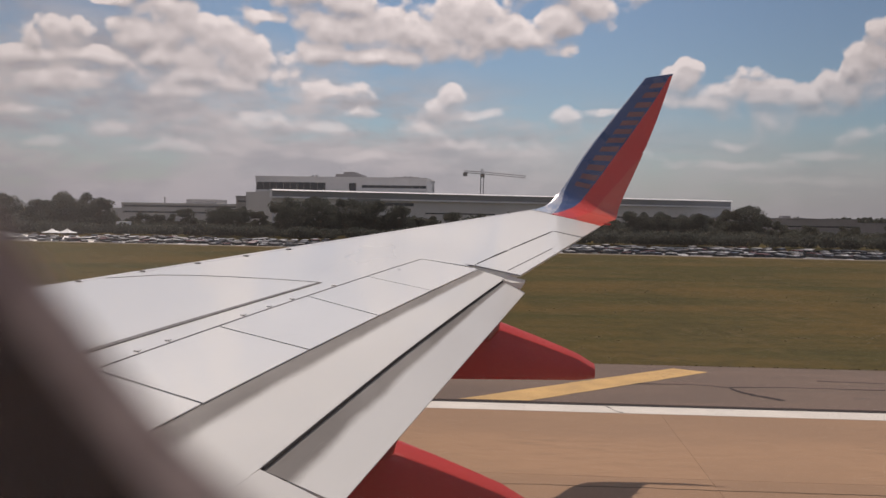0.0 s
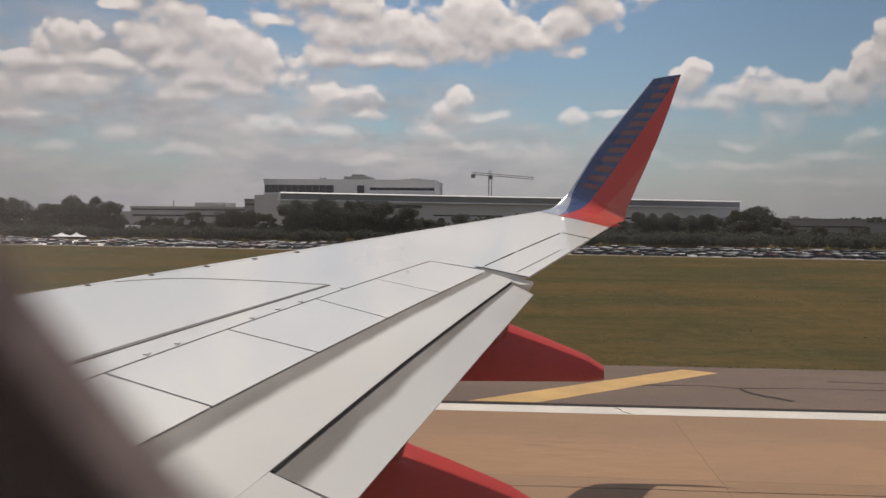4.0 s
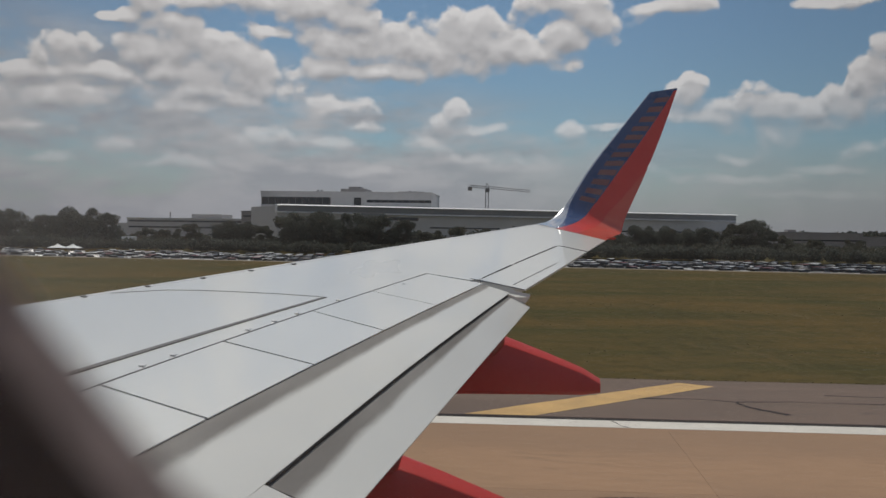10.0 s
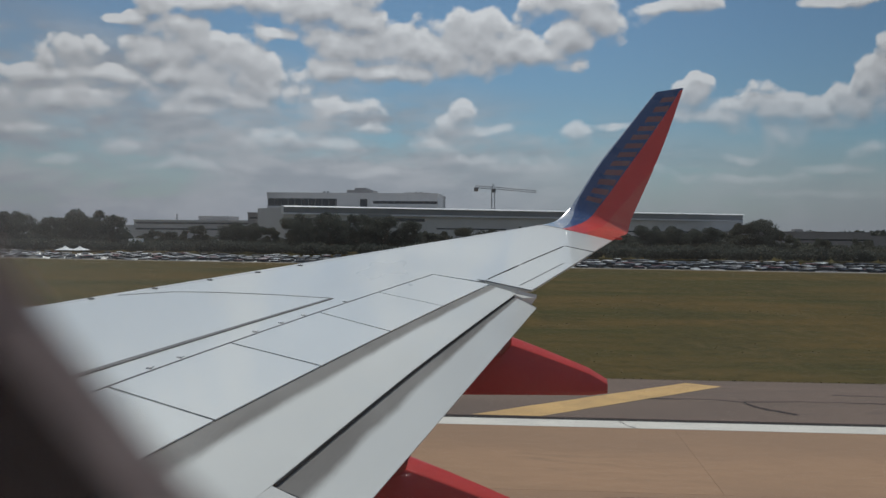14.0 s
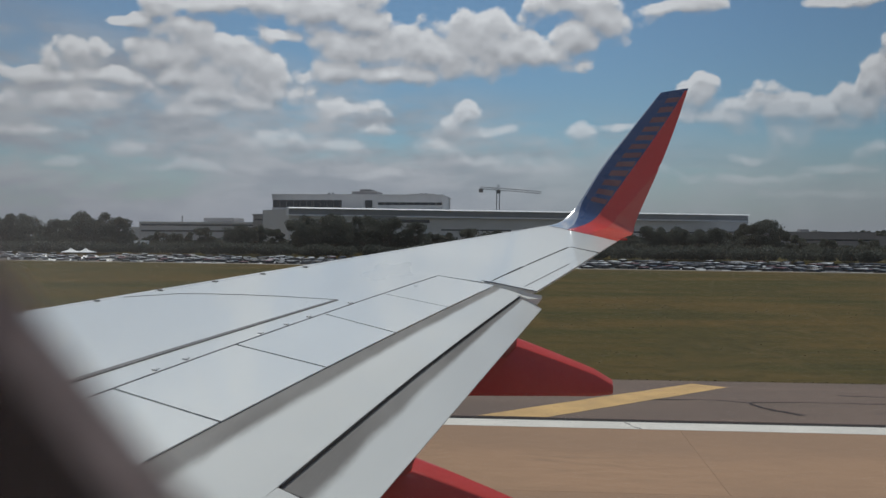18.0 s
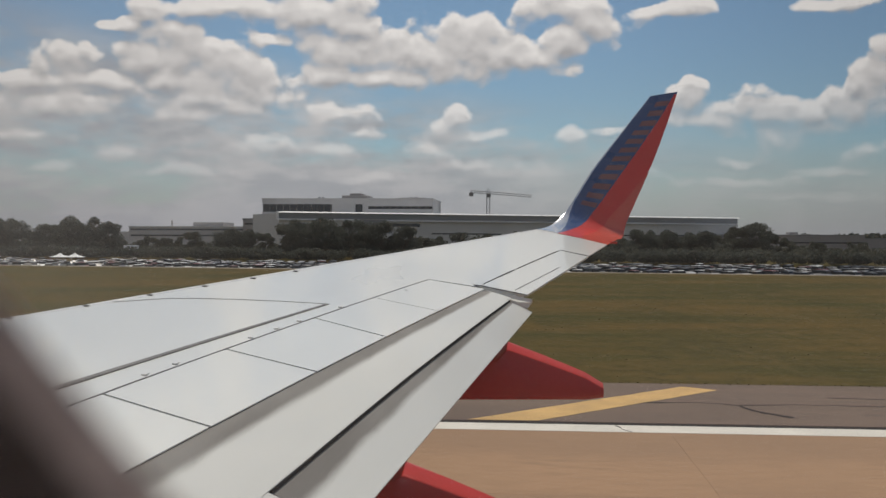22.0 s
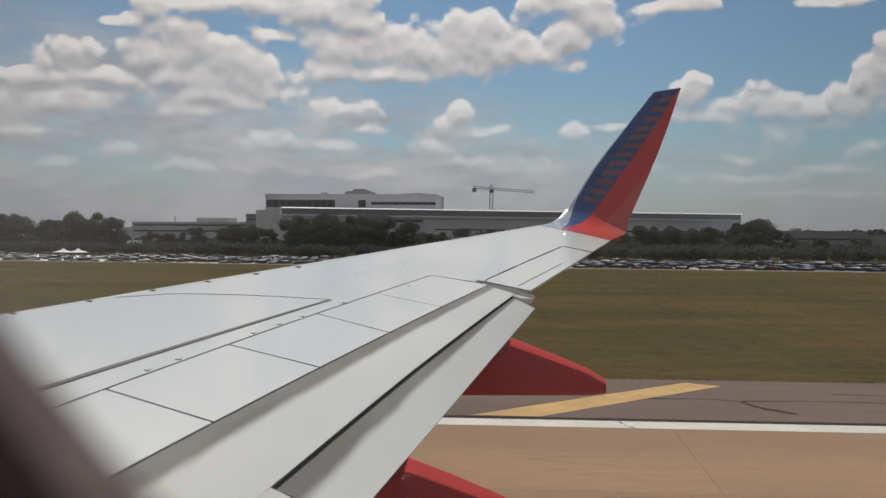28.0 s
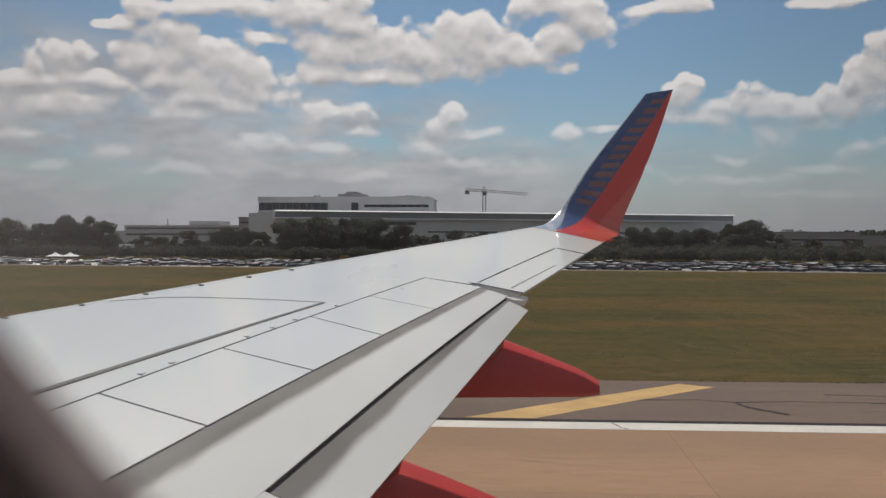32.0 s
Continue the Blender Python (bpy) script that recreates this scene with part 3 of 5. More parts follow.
def strip(name, points, width, material, parent, lift=0.004, deep=0.008, label=""):
    """A narrow seam laid along points on a surface, with thickness."""
    rows = []
    for i, p in enumerate(points):
        d = (points[min(i + 1, len(points) - 1)] - points[max(i - 1, 0)])
        side = Vector((-d.y, d.x, 0)).normalized()
        w = width(i / (len(points) - 1)) if callable(width) else width
        up = Vector((0, 0, lift))
        rows.append([p - side * w / 2 + up, p + side * w / 2 + up, p + side * w / 2 - Vector((0, 0, deep)), p - side * w / 2 - Vector((0, 0, deep))])
    return part(name, loft(name, rows, material, smooth=False), material, parent, label)


def lane(y0, c0, y1, c1, n=8):
    return [upper(y0 + (y1 - y0) * i / n, c0 + (c1 - c0) * i / n) for i in range(n + 1)]


strip("fuel_panel_groove", lane(5.2, 0.569, 9.34, 0.500), lambda s: 0.11 - 0.065 * s, SEAM_GREY, wing, 0.003, label="grey sealant groove")
strip("panel_seam", [upper(y, c) for y, c in ((8.55, 0.03), (8.70, 0.06), (8.87, 0.097), (9.0, 0.17), (9.10, 0.25), (9.22, 0.36), (9.345, 0.50))], 0.016, SEAM_PALE, wing, 0.003)
strip("panel_seam", lane(5.0, 0.667, 11.03, 0.5285), 0.011, SEAM_PALE, wing, 0.003)
# row of small drain fairings behind the leading edge
for y, c in ((7.72, 0.018), (8.33, 0.022), (8.92, 0.022), (9.48, 0.028), (10.03, 0.032), (10.57, 0.036)):
    bm = bmesh.new()
    bmesh.ops.create_uvsphere(bm, u_segments=10, v_segments=6, radius=1.0, matrix=Matrix.LocRotScale(None, None, (0.034, 0.024, 0.011)))
    ob = part("vent_fairing", bm, SEAM_GREY, wing, "small dark vent fairing")
    ob.location = upper(y, c, 0.002)


# trailing flaps: main and aft, drooped for take-off
def spoiler_lip(y):
    return upper(y, spoiler_end(y))


def main_end(y):
    s = (y - 5.5) / 5.4
    return Vector((-1.377 + 1.293 * s, y, EYE - 1.421 + 0.725 * s + 0.02 * min(1.0, max(0.0, 2.5 * s)) + 0.09 * max(0.0, s * (1 - s))))


def aft_end(y):
    s = (y - 5.92) / 5.08
    return Vector((-0.849 + 1.014 * s, y, EYE - 1.563 + 0.746 * s))


def flap_rows(front, back, y0, y1, drop, bulge, cells=14, start=-0.25, fat=0.10):
    """Sections of a flap: starts under the lip before it and runs to its own edge."""
    rows = []
    for i in range(cells + 1):
        y = y0 + (y1 - y0) * i / cells
        a, b = front(y) - Vector((0, 0, drop)), back(y)
        reach = b - a
        row = []
        for s in (start, -0.12, 0.0, 0.15, 0.33, 0.55, 0.8, 1.0):
            p = a + reach * s
            p.z += bulge * 4 * max(0, (s - start) / (1 - start)) * (1 - (s - start) / (1 - start)) - (0.05 if s == start else 0) - 0.35 * max(0.0, -s)
            row.append(p)
        low = []
        for s in (1.0, 0.6, 0.2, start):
            p = a + reach * s
            p.z -= 0.006 + fat * (1 - s) * 0.6
            low.append(p)
        rows.append(row + low)
    return rows


main_rows = flap_rows(spoiler_lip, main_end, 4.4, FLAP_END - 0.06, 0.012, 0.006)


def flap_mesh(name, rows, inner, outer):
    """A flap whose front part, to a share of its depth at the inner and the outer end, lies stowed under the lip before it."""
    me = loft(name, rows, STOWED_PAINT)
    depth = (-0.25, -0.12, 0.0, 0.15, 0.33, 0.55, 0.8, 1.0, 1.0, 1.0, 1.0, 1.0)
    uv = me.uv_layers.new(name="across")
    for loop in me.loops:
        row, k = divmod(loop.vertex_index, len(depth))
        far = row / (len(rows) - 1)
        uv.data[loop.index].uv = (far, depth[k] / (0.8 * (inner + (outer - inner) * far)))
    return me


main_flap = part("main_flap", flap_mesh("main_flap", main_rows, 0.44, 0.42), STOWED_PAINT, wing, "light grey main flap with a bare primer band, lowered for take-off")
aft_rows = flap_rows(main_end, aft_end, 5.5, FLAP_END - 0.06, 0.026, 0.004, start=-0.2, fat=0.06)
# its dark front holds the slot's soft shade as well as primer
aft_flap = part("aft_flap", flap_mesh("aft_flap", aft_rows, 0.62, 0.22), STOWED_PAINT, wing, "light grey aft flap with primer and slot shade coloured into its front, lowered for take-off")
strip("flap_slot", [main_end(5.5 + 5.4 * i / 10) - Vector((0, 0, 0.014)) for i in range(11)], lambda s: 0.018 - 0.006 * s, SEAM, wing, 0.012, label="dark slot between the flaps")
# end plate of the main flap
tip_corner = [main_end(10.9), Vector((0.114, 11.0, EYE - 0.749)), Vector((0.163, 11.02, EYE - 0.680)), upper(11.04, 0.80, -0.02)]
rows = [[p + Vector((0, 0, 0.004)) for p in tip_corner], [p - Vector((0, 0, 0.03)) for p in tip_corner]]
part("flap_end_plate", loft("flap_end_plate", rows, FLAP_PAINT, smooth=False), FLAP_PAINT, wing)
# inboard flap beyond the gap
in_rows = flap_rows(spoiler_lip, main_end, 1.0, 4.38, 0.045, 0.006)
part("inboard_flap", loft("inboard_flap", in_rows, FLAP_PAINT), FLAP_PAINT, wing)

in_aft = flap_rows(main_end, aft_end, 1.0, 5.46, 0.004, 0.004, start=-0.2, fat=0.06)
part("inboard_aft_flap", loft("inboard_aft_flap", in_aft, FLAP_PAINT), FLAP_PAINT, wing)

# aileron with its tab
ail_fore = lambda s: upper(AILERON_IN + 0.012 + (AILERON_OUT - AILERON_IN - 0.03) * s, 0.766 - 0.0145 * (AILERON_OUT - AILERON_IN) * s, 0.001)
ail_aft = lambda s: upper(AILERON_IN - 0.06 + (AILERON_OUT - AILERON_IN + 0.04) * s, 1.0, 0.0)
aileron = panel("aileron", (ail_fore, ail_aft), WING_PAINT, wing, 0.05, cells=10)
strip("aileron_tab_gap", lane(11.22, 0.924, 12.9, 0.935), 0.014, SEAM_PALE, aileron, 0.003)
for y0, y1, wide in ((11.27, 11.75, 0.010), (11.75, 12.25, 0.026), (12.36, 12.8, 0.018), (12.82, 14.0, 0.022)):
    c = lambda y: 0.759 - 0.0148 * (y - 11.27)
    strip("balance_gap", lane(y0, c(y0), y1, c(y1)), wide, SEAM, wing, 0.004)
strip("panel_seam", lane(AILERON_OUT + 0.01, 0.725, AILERON_OUT + 0.02, 1.0), 0.022, SEAM, wing, 0.003)
strip("panel_seam", lane(11.15, 0.72, 11.09, 1.0), 0.012, SEAM_PALE, wing, 0.003)
bm = boxes((-0.06, 0.10, -0.02, 0.02, -0.02, 0.015), bevel=0.006)
ob = part("static_wick_mount", bm, RED, wing)
ob.location = upper(15.55, 1.0, 0.0)

# polished leading edge
le_rows = []
for y in (0.5, 4, 7, 9, 11, 13, TIP - 0.02):
    chord = trailing(y).x - leading(y).x
    le_rows.append([upper(y, 0.022, 0.0035), upper(y, 0.008, 0.0035), upper(y, 0.0, 0.0) + Vector((-0.016 * chord, 0, -0.30 * thickness(0.01, chord))),
                    upper(y, 0.012) + Vector((-0.004, 0, -1.05 * thickness(0.012, chord) - 0.01)), upper(y, 0.03) - Vector((0, 0, 0.02))])
part("leading_edge", loft("leading_edge", le_rows, BRUSHED), BRUSHED, wing, "bare brushed metal leading edge")


# winglet: nose line and tail line, bent up from the tip
def along(keys, s):
    """A smooth line through points, at 0..1."""
    n = len(keys) - 1
    i = min(int(s * n), n - 1)
    u = s * n - i
    p0, p1, p2, p3 = keys[max(i - 1, 0)], keys[i], keys[i + 1], keys[min(i + 2, n)]
    return 0.5 * (2 * p1 + (p2 - p0) * u + (2 * p0 - 5 * p1 + 4 * p2 - p3) * u * u + (3 * p1 - p0 - 3 * p2 + p3) * u ** 3)


E = EYE
NOSE = [Vector(p) for p in ((0.287, 15.3, E + 0.134), (0.50, 15.80, E + 0.19), (0.68, 16.10, E + 0.33), (0.84, 16.27, E + 0.53), (1.20, 16.49, E + 1.10), (1.70, 16.72, E + 1.75), (2.20, 16.95, E + 2.385))]
TAIL = [Vector(p) for p in ((1.36, 15.3, E - 0.097), (1.56, 15.85, E - 0.02), (1.68, 16.10, E + 0.03), (1.765, 16.27, E + 0.28), (2.15, 16.58, E + 1.11), (2.42, 16.77, E + 1.78), (2.66, 16.95, E + 2.46))]
EDGE_BLUE = [0.30, 0.32, 0.36, 0.41, 0.55, 0.68, 0.93]
EDGE_RED = [0.58, 0.60, 0.63, 0.70, 1.0, 1.0, 1.0]
STEPS = 30


def share(keys, s):
    n = len(keys) - 1
    i = min(int(s * n), n - 1)
    u = s * n - i
    return keys[i] * (1 - u) + keys[i + 1] * u


def winglet_point(s, u, out=0.0):
    """Inner face of the winglet; out moves outward through its thickness."""
    a, b = along(NOSE, s), along(TAIL, s)
    d = 0.02
    rise = along(NOSE, min(1, s + d)) - along(NOSE, max(0, s - d)) + along(TAIL, min(1, s + d)) - along(TAIL, max(0, s - d))
    away = rise.cross(b - a).normalized()
    if away.y < 0 and s > 0.5 or away.z > 0 and s <= 0.5:
        away = -away
    chord = (b - a).length
    hump = 0.10 * chord * (math.sqrt(max(u, 0)) - u) * 1.6
    p = a.lerp(b, u)
    return p + away * (-0.35 * hump + out * (hump * 1.35 + 0.006))


def winglet_skin(name, low, high, material, parent, s0=0.0, s1=1.0, cells=8, label=""):
    rows = []
    for i in range(STEPS + 1):
        s = s0 + (s1 - s0) * i / STEPS
        u0, u1 = low(s), max(high(s), low(s) + 0.002)
        row = [winglet_point(s, u0 + (u1 - u0) * j / cells) for j in range(cells + 1)]
        row += [winglet_point(s, u0 + (u1 - u0) * j / cells, 1.0) for j in range(cells, -1, -1)]
        rows.append(row)
    return part(name, loft(name, rows, material), material, parent, label)


winglet = winglet_skin("winglet", lambda s: 0.034 + 0.26 * max(0.0, 1 - s / 0.52), lambda s: share(EDGE_BLUE, s), BLUE, airliner, label="blended winglet, blue with red and orange-red bands")
winglet_skin("red_band", lambda s: share(EDGE_BLUE, s), lambda s: share(EDGE_RED, s), WINGLET_RED, winglet, s1=0.984, label="glossy red painted band")
winglet_skin("orange_band", lambda s: share(EDGE_RED, s), lambda s: 1.0, ORANGE_RED, winglet, s1=0.667, label="orange-red painted foot")
winglet_skin("nose_strip", lambda s: 0.0, lambda s: 0.034 + 0.26 * max(0.0, 1 - s / 0.52), POLISHED, winglet, label="polished metal nose edge")
# faded lettering along the blue, as plain strokes
def faded_stroke(sa, sb, ua, ub):
    face = [[winglet_point(s, ua + (ub - ua) * u, -0.05) for u in (0, 0.5, 1)] + [winglet_point(s, ua + (ub - ua) * u, 0.02) for u in (1, 0.5, 0)] for s in (sa, sb)]
    part("faded_mark", loft("faded_mark", face, LETTER, smooth=False), LETTER, winglet)


for k in range(12):
    s0 = 0.520 + 0.0375 * k
    u1 = share(EDGE_BLUE, s0 + 0.015) - 0.03
    wide = 0.26 + 0.014 * k
    faded_stroke(s0, s0 + 0.021, u1 - wide, u1)
# dark blue cap along the tip
winglet_skin("tip_cap", lambda s: 0.0, lambda s: 1.0, BLUE, winglet, s0=0.984, s1=1.0, label="dark blue tip cap")


# flap track fairings
def fairing(y, x_nose, x_tail, z_tail):
    """A canoe under the flap: rounded box section tapering to a blunt tail; its ridge comes out from under the flap's edge."""
    rows = []
    edge = aft_end(y)
    root = edge.z - 0.004
    at_edge = (edge.x - x_nose) / (x_tail - x_nose)
    for s in (0.0, 0.05, 0.15, 0.3, 0.45, at_edge - 0.10, at_edge - 0.03, at_edge, at_edge + 0.03, 0.84, 0.90, 0.95, 0.98, 1.0):
        x = x_nose + (x_tail - x_nose) * s
        u = (s - at_edge) / (1 - at_edge)
        low = z_tail - 0.178 - 0.03 * (1 - s)
        if u >= 0:
            top = root + (z_tail - root) * u + 0.035 * u * (1 - u)
        else:
            cover = max(0.0, min(1.0, (x - leading(y).x) / (trailing(y).x - leading(y).x)))
            top = min(root - 0.12 * min(1.0, -u * 4), upper(y, cover).z - 0.34)
        if s < 0.3:
            low += 0.5 * (0.3 - s)
        low = min(low, top - 0.12)
        if s > 0.95:
            top, low = top - 0.03 * (s - 0.95) / 0.05, low + 0.02 * (s - 0.95) / 0.05
        w = 0.165 * (1 - 0.55 * max(0, s - 0.45) / 0.55) * (0.4 + 0.6 * min(1, s / 0.25))
        side = (top - low) * 0.75
        ring = [Vector((x, y + cy, cz)) for cy, cz in (
            (0.35 * w, top), (0.62 * w, top - 0.012), (w, top - min(0.35 * w, side)), (w, low + 0.03), (w - 0.03, low), (-w + 0.03, low), (-w, low + 0.03),
            (-w, top - min(0.62 * w, side)), (-0.95 * w, top - min(0.53 * w, side * 0.9)), (-0.85 * w, top - min(0.46 * w, side * 0.8)), (0.08 * w, top - 0.008))]
        rows.append(ring)
    return part("flap_track_fairing", loft("flap_track_fairing", rows, RED), RED, airliner, "glossy red flap track fairing")


fairing(9.70, -2.6, 0.83, EYE - 1.375)
fairing(6.50, -3.6, 0.15, EYE - 1.83)

# fuselage shell, cabin wall and window
FUS_Y, FUS_Z, FUS_R = -1.70, EYE - 0.05, 1.90


def shell(name, r, material, label):
    """The tube of the cabin, open along the window belt between two stations."""
    rows = []
    angles = [72 + (108 - 72) * i / 4 for i in range(5)] + [108 + 324 * i / 36 for i in range(1, 36)]
    xs = [-16, -13, -9] + [v for k in range(-8, 9) for v in (k * 0.76 - 0.14, k * 0.76 + 0.14)] + [9, 13, 16]
    xs = sorted([x for x in xs if not -0.6 < x < 0.7] + [-0.32, 0.38])
    verts, faces = [], []
    for x in xs:
        shrink = 1.0 - 0.6 * max(0, (abs(x) - 10) / 6) ** 1.6
        verts += [(x, FUS_Y + r * shrink * math.sin(radians(a)), FUS_Z + r * shrink * math.cos(radians(a))) for a in angles]
    n = len(angles)
    for i in range(len(xs) - 1):
        for j in range(n):
            if xs[i] == -0.32 and j < 4 or abs(xs[i + 1] - xs[i] - 0.28) < 0.01 and j in (1, 2):
                continue
            if abs(xs[i + 1] - xs[i] - 0.28) < 0.01 and 251 < angles[j] % 360 and angles[(j + 1) % n] % 360 < 289 and angles[j] < 300:
                continue
            k = (j + 1) % n
            faces.append((i * n + j, i * n + k, (i + 1) * n + k, (i + 1) * n + j))
    faces += [tuple(range(n)), tuple((len(xs) - 1) * n + j for j in range(n))]
    return part(name, mesh_of(name, verts, faces, material, True), material, airliner, label)


shell("fuselage", FUS_R, FUSELAGE_PAINT, "blue painted fuselage")
shell("cabin_lining", FUS_R - 0.06, CABIN_LINING, "off-white cabin lining")


def round_rect(cx, cz, w, h, r, y, steps=10):
    pts = []
    for sx, sz, a0 in ((1, 1, 0), (-1, 1, 90), (-1, -1, 180), (1, -1, 270)):
        for i in range(steps + 1):
            a = radians(a0 + 90 * i / steps)
            pts.append(Vector((cx + sx * (w / 2 - r) + r * math.cos(a), y, cz + sz * (h / 2 - r) + r * math.sin(a))))
    return pts


WIN_X, WIN_Z = 0.071, EYE + 0.1349
win_rows = [round_rect(WIN_X, WIN_Z, 0.72, 1.16, 0.14, 0.066), round_rect(WIN_X, WIN_Z, 0.276, 0.386, 0.133, 0.066), round_rect(WIN_X, WIN_Z, 0.270, 0.380, 0.130, 0.0685),
            round_rect(WIN_X, WIN_Z, 0.272, 0.382, 0.131, 0.070), round_rect(WIN_X, WIN_Z, 0.40, 0.51, 0.19, 0.10), round_rect(WIN_X, WIN_Z, 0.69, 0.84, 0.30, 0.21),
            round_rect(WIN_X, WIN_Z, 0.72, 1.16, 0.14, 0.215), round_rect(WIN_X, WIN_Z, 0.72, 1.16, 0.14, 0.066)]
part("window_surround", loft("window_surround", win_rows, CABIN, caps=False), CABIN, airliner, "grey plastic window surround")

# the window pane, with fine dust and scratches that scatter a little sunlight, and an added veil for glare and haze
def veiled_dusty_glass():
    m = bpy.data.materials.new("veiled_dusty_window_pane")
    m.use_nodes = True
    n = Nodes(m.node_tree)
    place = n.add("ShaderNodeTexCoord").outputs["Object"]
    smear = n.span(n.noise(place, 14.0, 3.0, 0.5), 0.3, 0.7, 0.010, 0.022)
    across = n.add("ShaderNodeSeparateXYZ")
    n.wire(place, across.inputs[0])
    # extra scatter towards the front imitates window glare and distant haze
    smear = n.math("ADD", smear, n.span(across.outputs[0], -0.025, -0.095, 0.0, 0.032))
    clear, scatter, both = n.add("ShaderNodeBsdfTransparent"), n.add("ShaderNodeBsdfTranslucent"), n.add("ShaderNodeMixShader")
    scatter.inputs[0].default_value = (1.0, 0.95, 0.92, 1)
    n.wire(smear, both.inputs[0])
    n.wire(clear.outputs[0], both.inputs[1])
    n.wire(scatter.outputs[0], both.inputs[2])
    n.wire(both.outputs[0], n.add("ShaderNodeOutputMaterial").inputs[0])
    return m


PANE = veiled_dusty_glass()
pane = part("window_pane", loft("window_pane", [round_rect(WIN_X, WIN_Z, 0.60, 0.74, 0.26, y) for y in (0.160, 0.163)], PANE), PANE, airliner, "clear window pane, lightly dusty, with a glare veil added towards the front")
pane.visible_shadow = False

# landing gear that carries the aircraft
for gx, gy in ((-1.9, 1.15), (-1.9, -4.55), (-14.0, -1.70)):
    leg = part("landing_gear", tube(bmesh.new(), (gx, gy, 0.55), (gx, gy, 2.6), 0.11, 0.13, 12), STEEL, airliner, "steel landing gear leg")
    for side in (-0.43, 0.43) if gx > -5 else (-0.25, 0.25):
        rad = 0.565 if gx > -5 else 0.345
        bm = bmesh.new()
        tube(bm, (gx, gy + side - 0.19, rad), (gx, gy + side + 0.19, rad), rad, rad, 32)
        bmesh.ops.bevel(bm, geom=[e for e in bm.edges if e.calc_face_angle(0) > 1.2], offset=0.07, segments=2, affect="EDGES")
        part("tyre", bm, RUBBER, leg, "black rubber tyre")
    part("axle", tube(bmesh.new(), (gx, gy - 0.6, 0.565 if gx > -5 else 0.345), (gx, gy + 0.6, 0.565 if gx > -5 else 0.345), 0.06, 0.06, 10), STEEL, leg)

# ---------------------------------------------------------------- ground, runway and markings
def sheet(name, x0, x1, y0, y1, z, material, label, category, thick=0.02, kind="structure"):
    """A paved strip with its own thickness."""
    ob = part(name, boxes((x0, x1, y0, y1, z - thick, z)), material)
    return tagged(ob, label, category, kind=kind)


FAR = 4800.0
DIP = 0.9


LAND = 1.6                                    # the land beyond the brow, against the first plan
HOLLOW, BEYOND = EYE - LAND * (EYE + DIP), EYE - LAND * EYE


def lot_edge(x):
    """The brow of the airfield before the car park runs aslant to the runway."""
    return 116.0 - 0.17 * max(-172.0, min(97.0, x))


def lot_side(x, off):
    """A line of the car park, so far behind its near edge."""
    return LAND * (lot_edge(x / LAND) + off)


def ground_level(x, y):
    """Beyond the brow the land falls to the car park in its hollow, and rises a little behind it."""
    fade = max(0.0, min(1.0, (600 - abs(x)) / 200))
    pit = HOLLOW if -172 * LAND <= x <= 97 * LAND else BEYOND
    knots = ((lot_edge(x) - 0.2, 0.0), (lot_side(x, 3.0), pit), (lot_side(x, 40.0), pit), (lot_side(x, 46.0), BEYOND))
    if y <= knots[0][0]:
        return 0.0
    for (a, za), (b, zb) in zip(knots, knots[1:]):
        if y <= b:
            return fade * (za + (zb - za) * (y - a) / (b - a))
    return fade * BEYOND


def beyond(ob):
    """Moves a thing that was planned on level land out to the lower land behind the brow."""
    ob.matrix_world = Matrix.Translation((0, 0, EYE)) @ Matrix.Scale(LAND, 4) @ Matrix.Translation((0, 0, -EYE)) @ ob.matrix_basis
    return ob


ring_x = [-FAR, -1200, -600, -400, -276, -274, -200, -120, -60, 0, 60, 110, 155, 157, 250, 400, 600, 1200, FAR]
verts = []
for y in (-FAR, -400, -60, 0, 27.0, 40, 60, 85):
    verts += [(x, y, 0.0) for x in ring_x]
for line in (lambda x: lot_edge(x) - 0.2, lambda x: lot_side(x, 3.0), lambda x: lot_side(x, 40.0), lambda x: lot_side(x, 46.0), lambda x: 340, lambda x: 600, lambda x: 1300):
    verts += [(x, line(x), ground_level(x, line(x))) for x in ring_x]
verts += [(x, FAR, 0.0) for x in ring_x]
nx = len(ring_x)
faces = [(j * nx + i, j * nx + i + 1, (j + 1) * nx + i + 1, (j + 1) * nx + i) for j in range(len(verts) // nx - 1) for i in range(nx - 1)]
ground = tagged(part("ground", mesh_of("ground", verts, faces, GRASS), GRASS), "dry mown airfield grass reaching to the horizon", "ground", kind="structure")

LINE_IN, LINE_OUT, PAVED = 20.06, 20.80, 26.95
RUN_X = 330.0
shoulder = sheet("runway_shoulder", -RUN_X, RUN_X, LINE_OUT + 0.35, PAVED, 0.018, ASPHALT, "worn brown asphalt runway shoulder with sealed cracks", "pavement")
runway = thing("runway", "tan concrete runway of square slabs", "runway", kind="structure")

# yellow shoulder stripe, slanting to the grass
def flat(name, points, z, material, label, category, thick=0.003, parent=None):
    top = [Vector((x, y, z)) for x, y in points]
    ob = part(name, loft(name, [[p - Vector((0, 0, thick)) for p in top], top], material, smooth=False), material, parent)
    return tagged(ob, label, category, kind="structure") if parent is None else ob


def ragged(points, size, each, seed):
    """Corners joined by slightly uneven edges."""
    rnd = random.Random(seed)
    out = []
    for i, (x, y) in enumerate(points):
        x2, y2 = points[(i + 1) % len(points)]
        n = max(1, int(math.hypot(x2 - x, y2 - y) / each))
        for k in range(n):
            s = k / n
            j = size if k else 0
            out.append((x + (x2 - x) * s + rnd.uniform(-j, j), y + (y2 - y) * s + rnd.uniform(-j, j)))
    return out


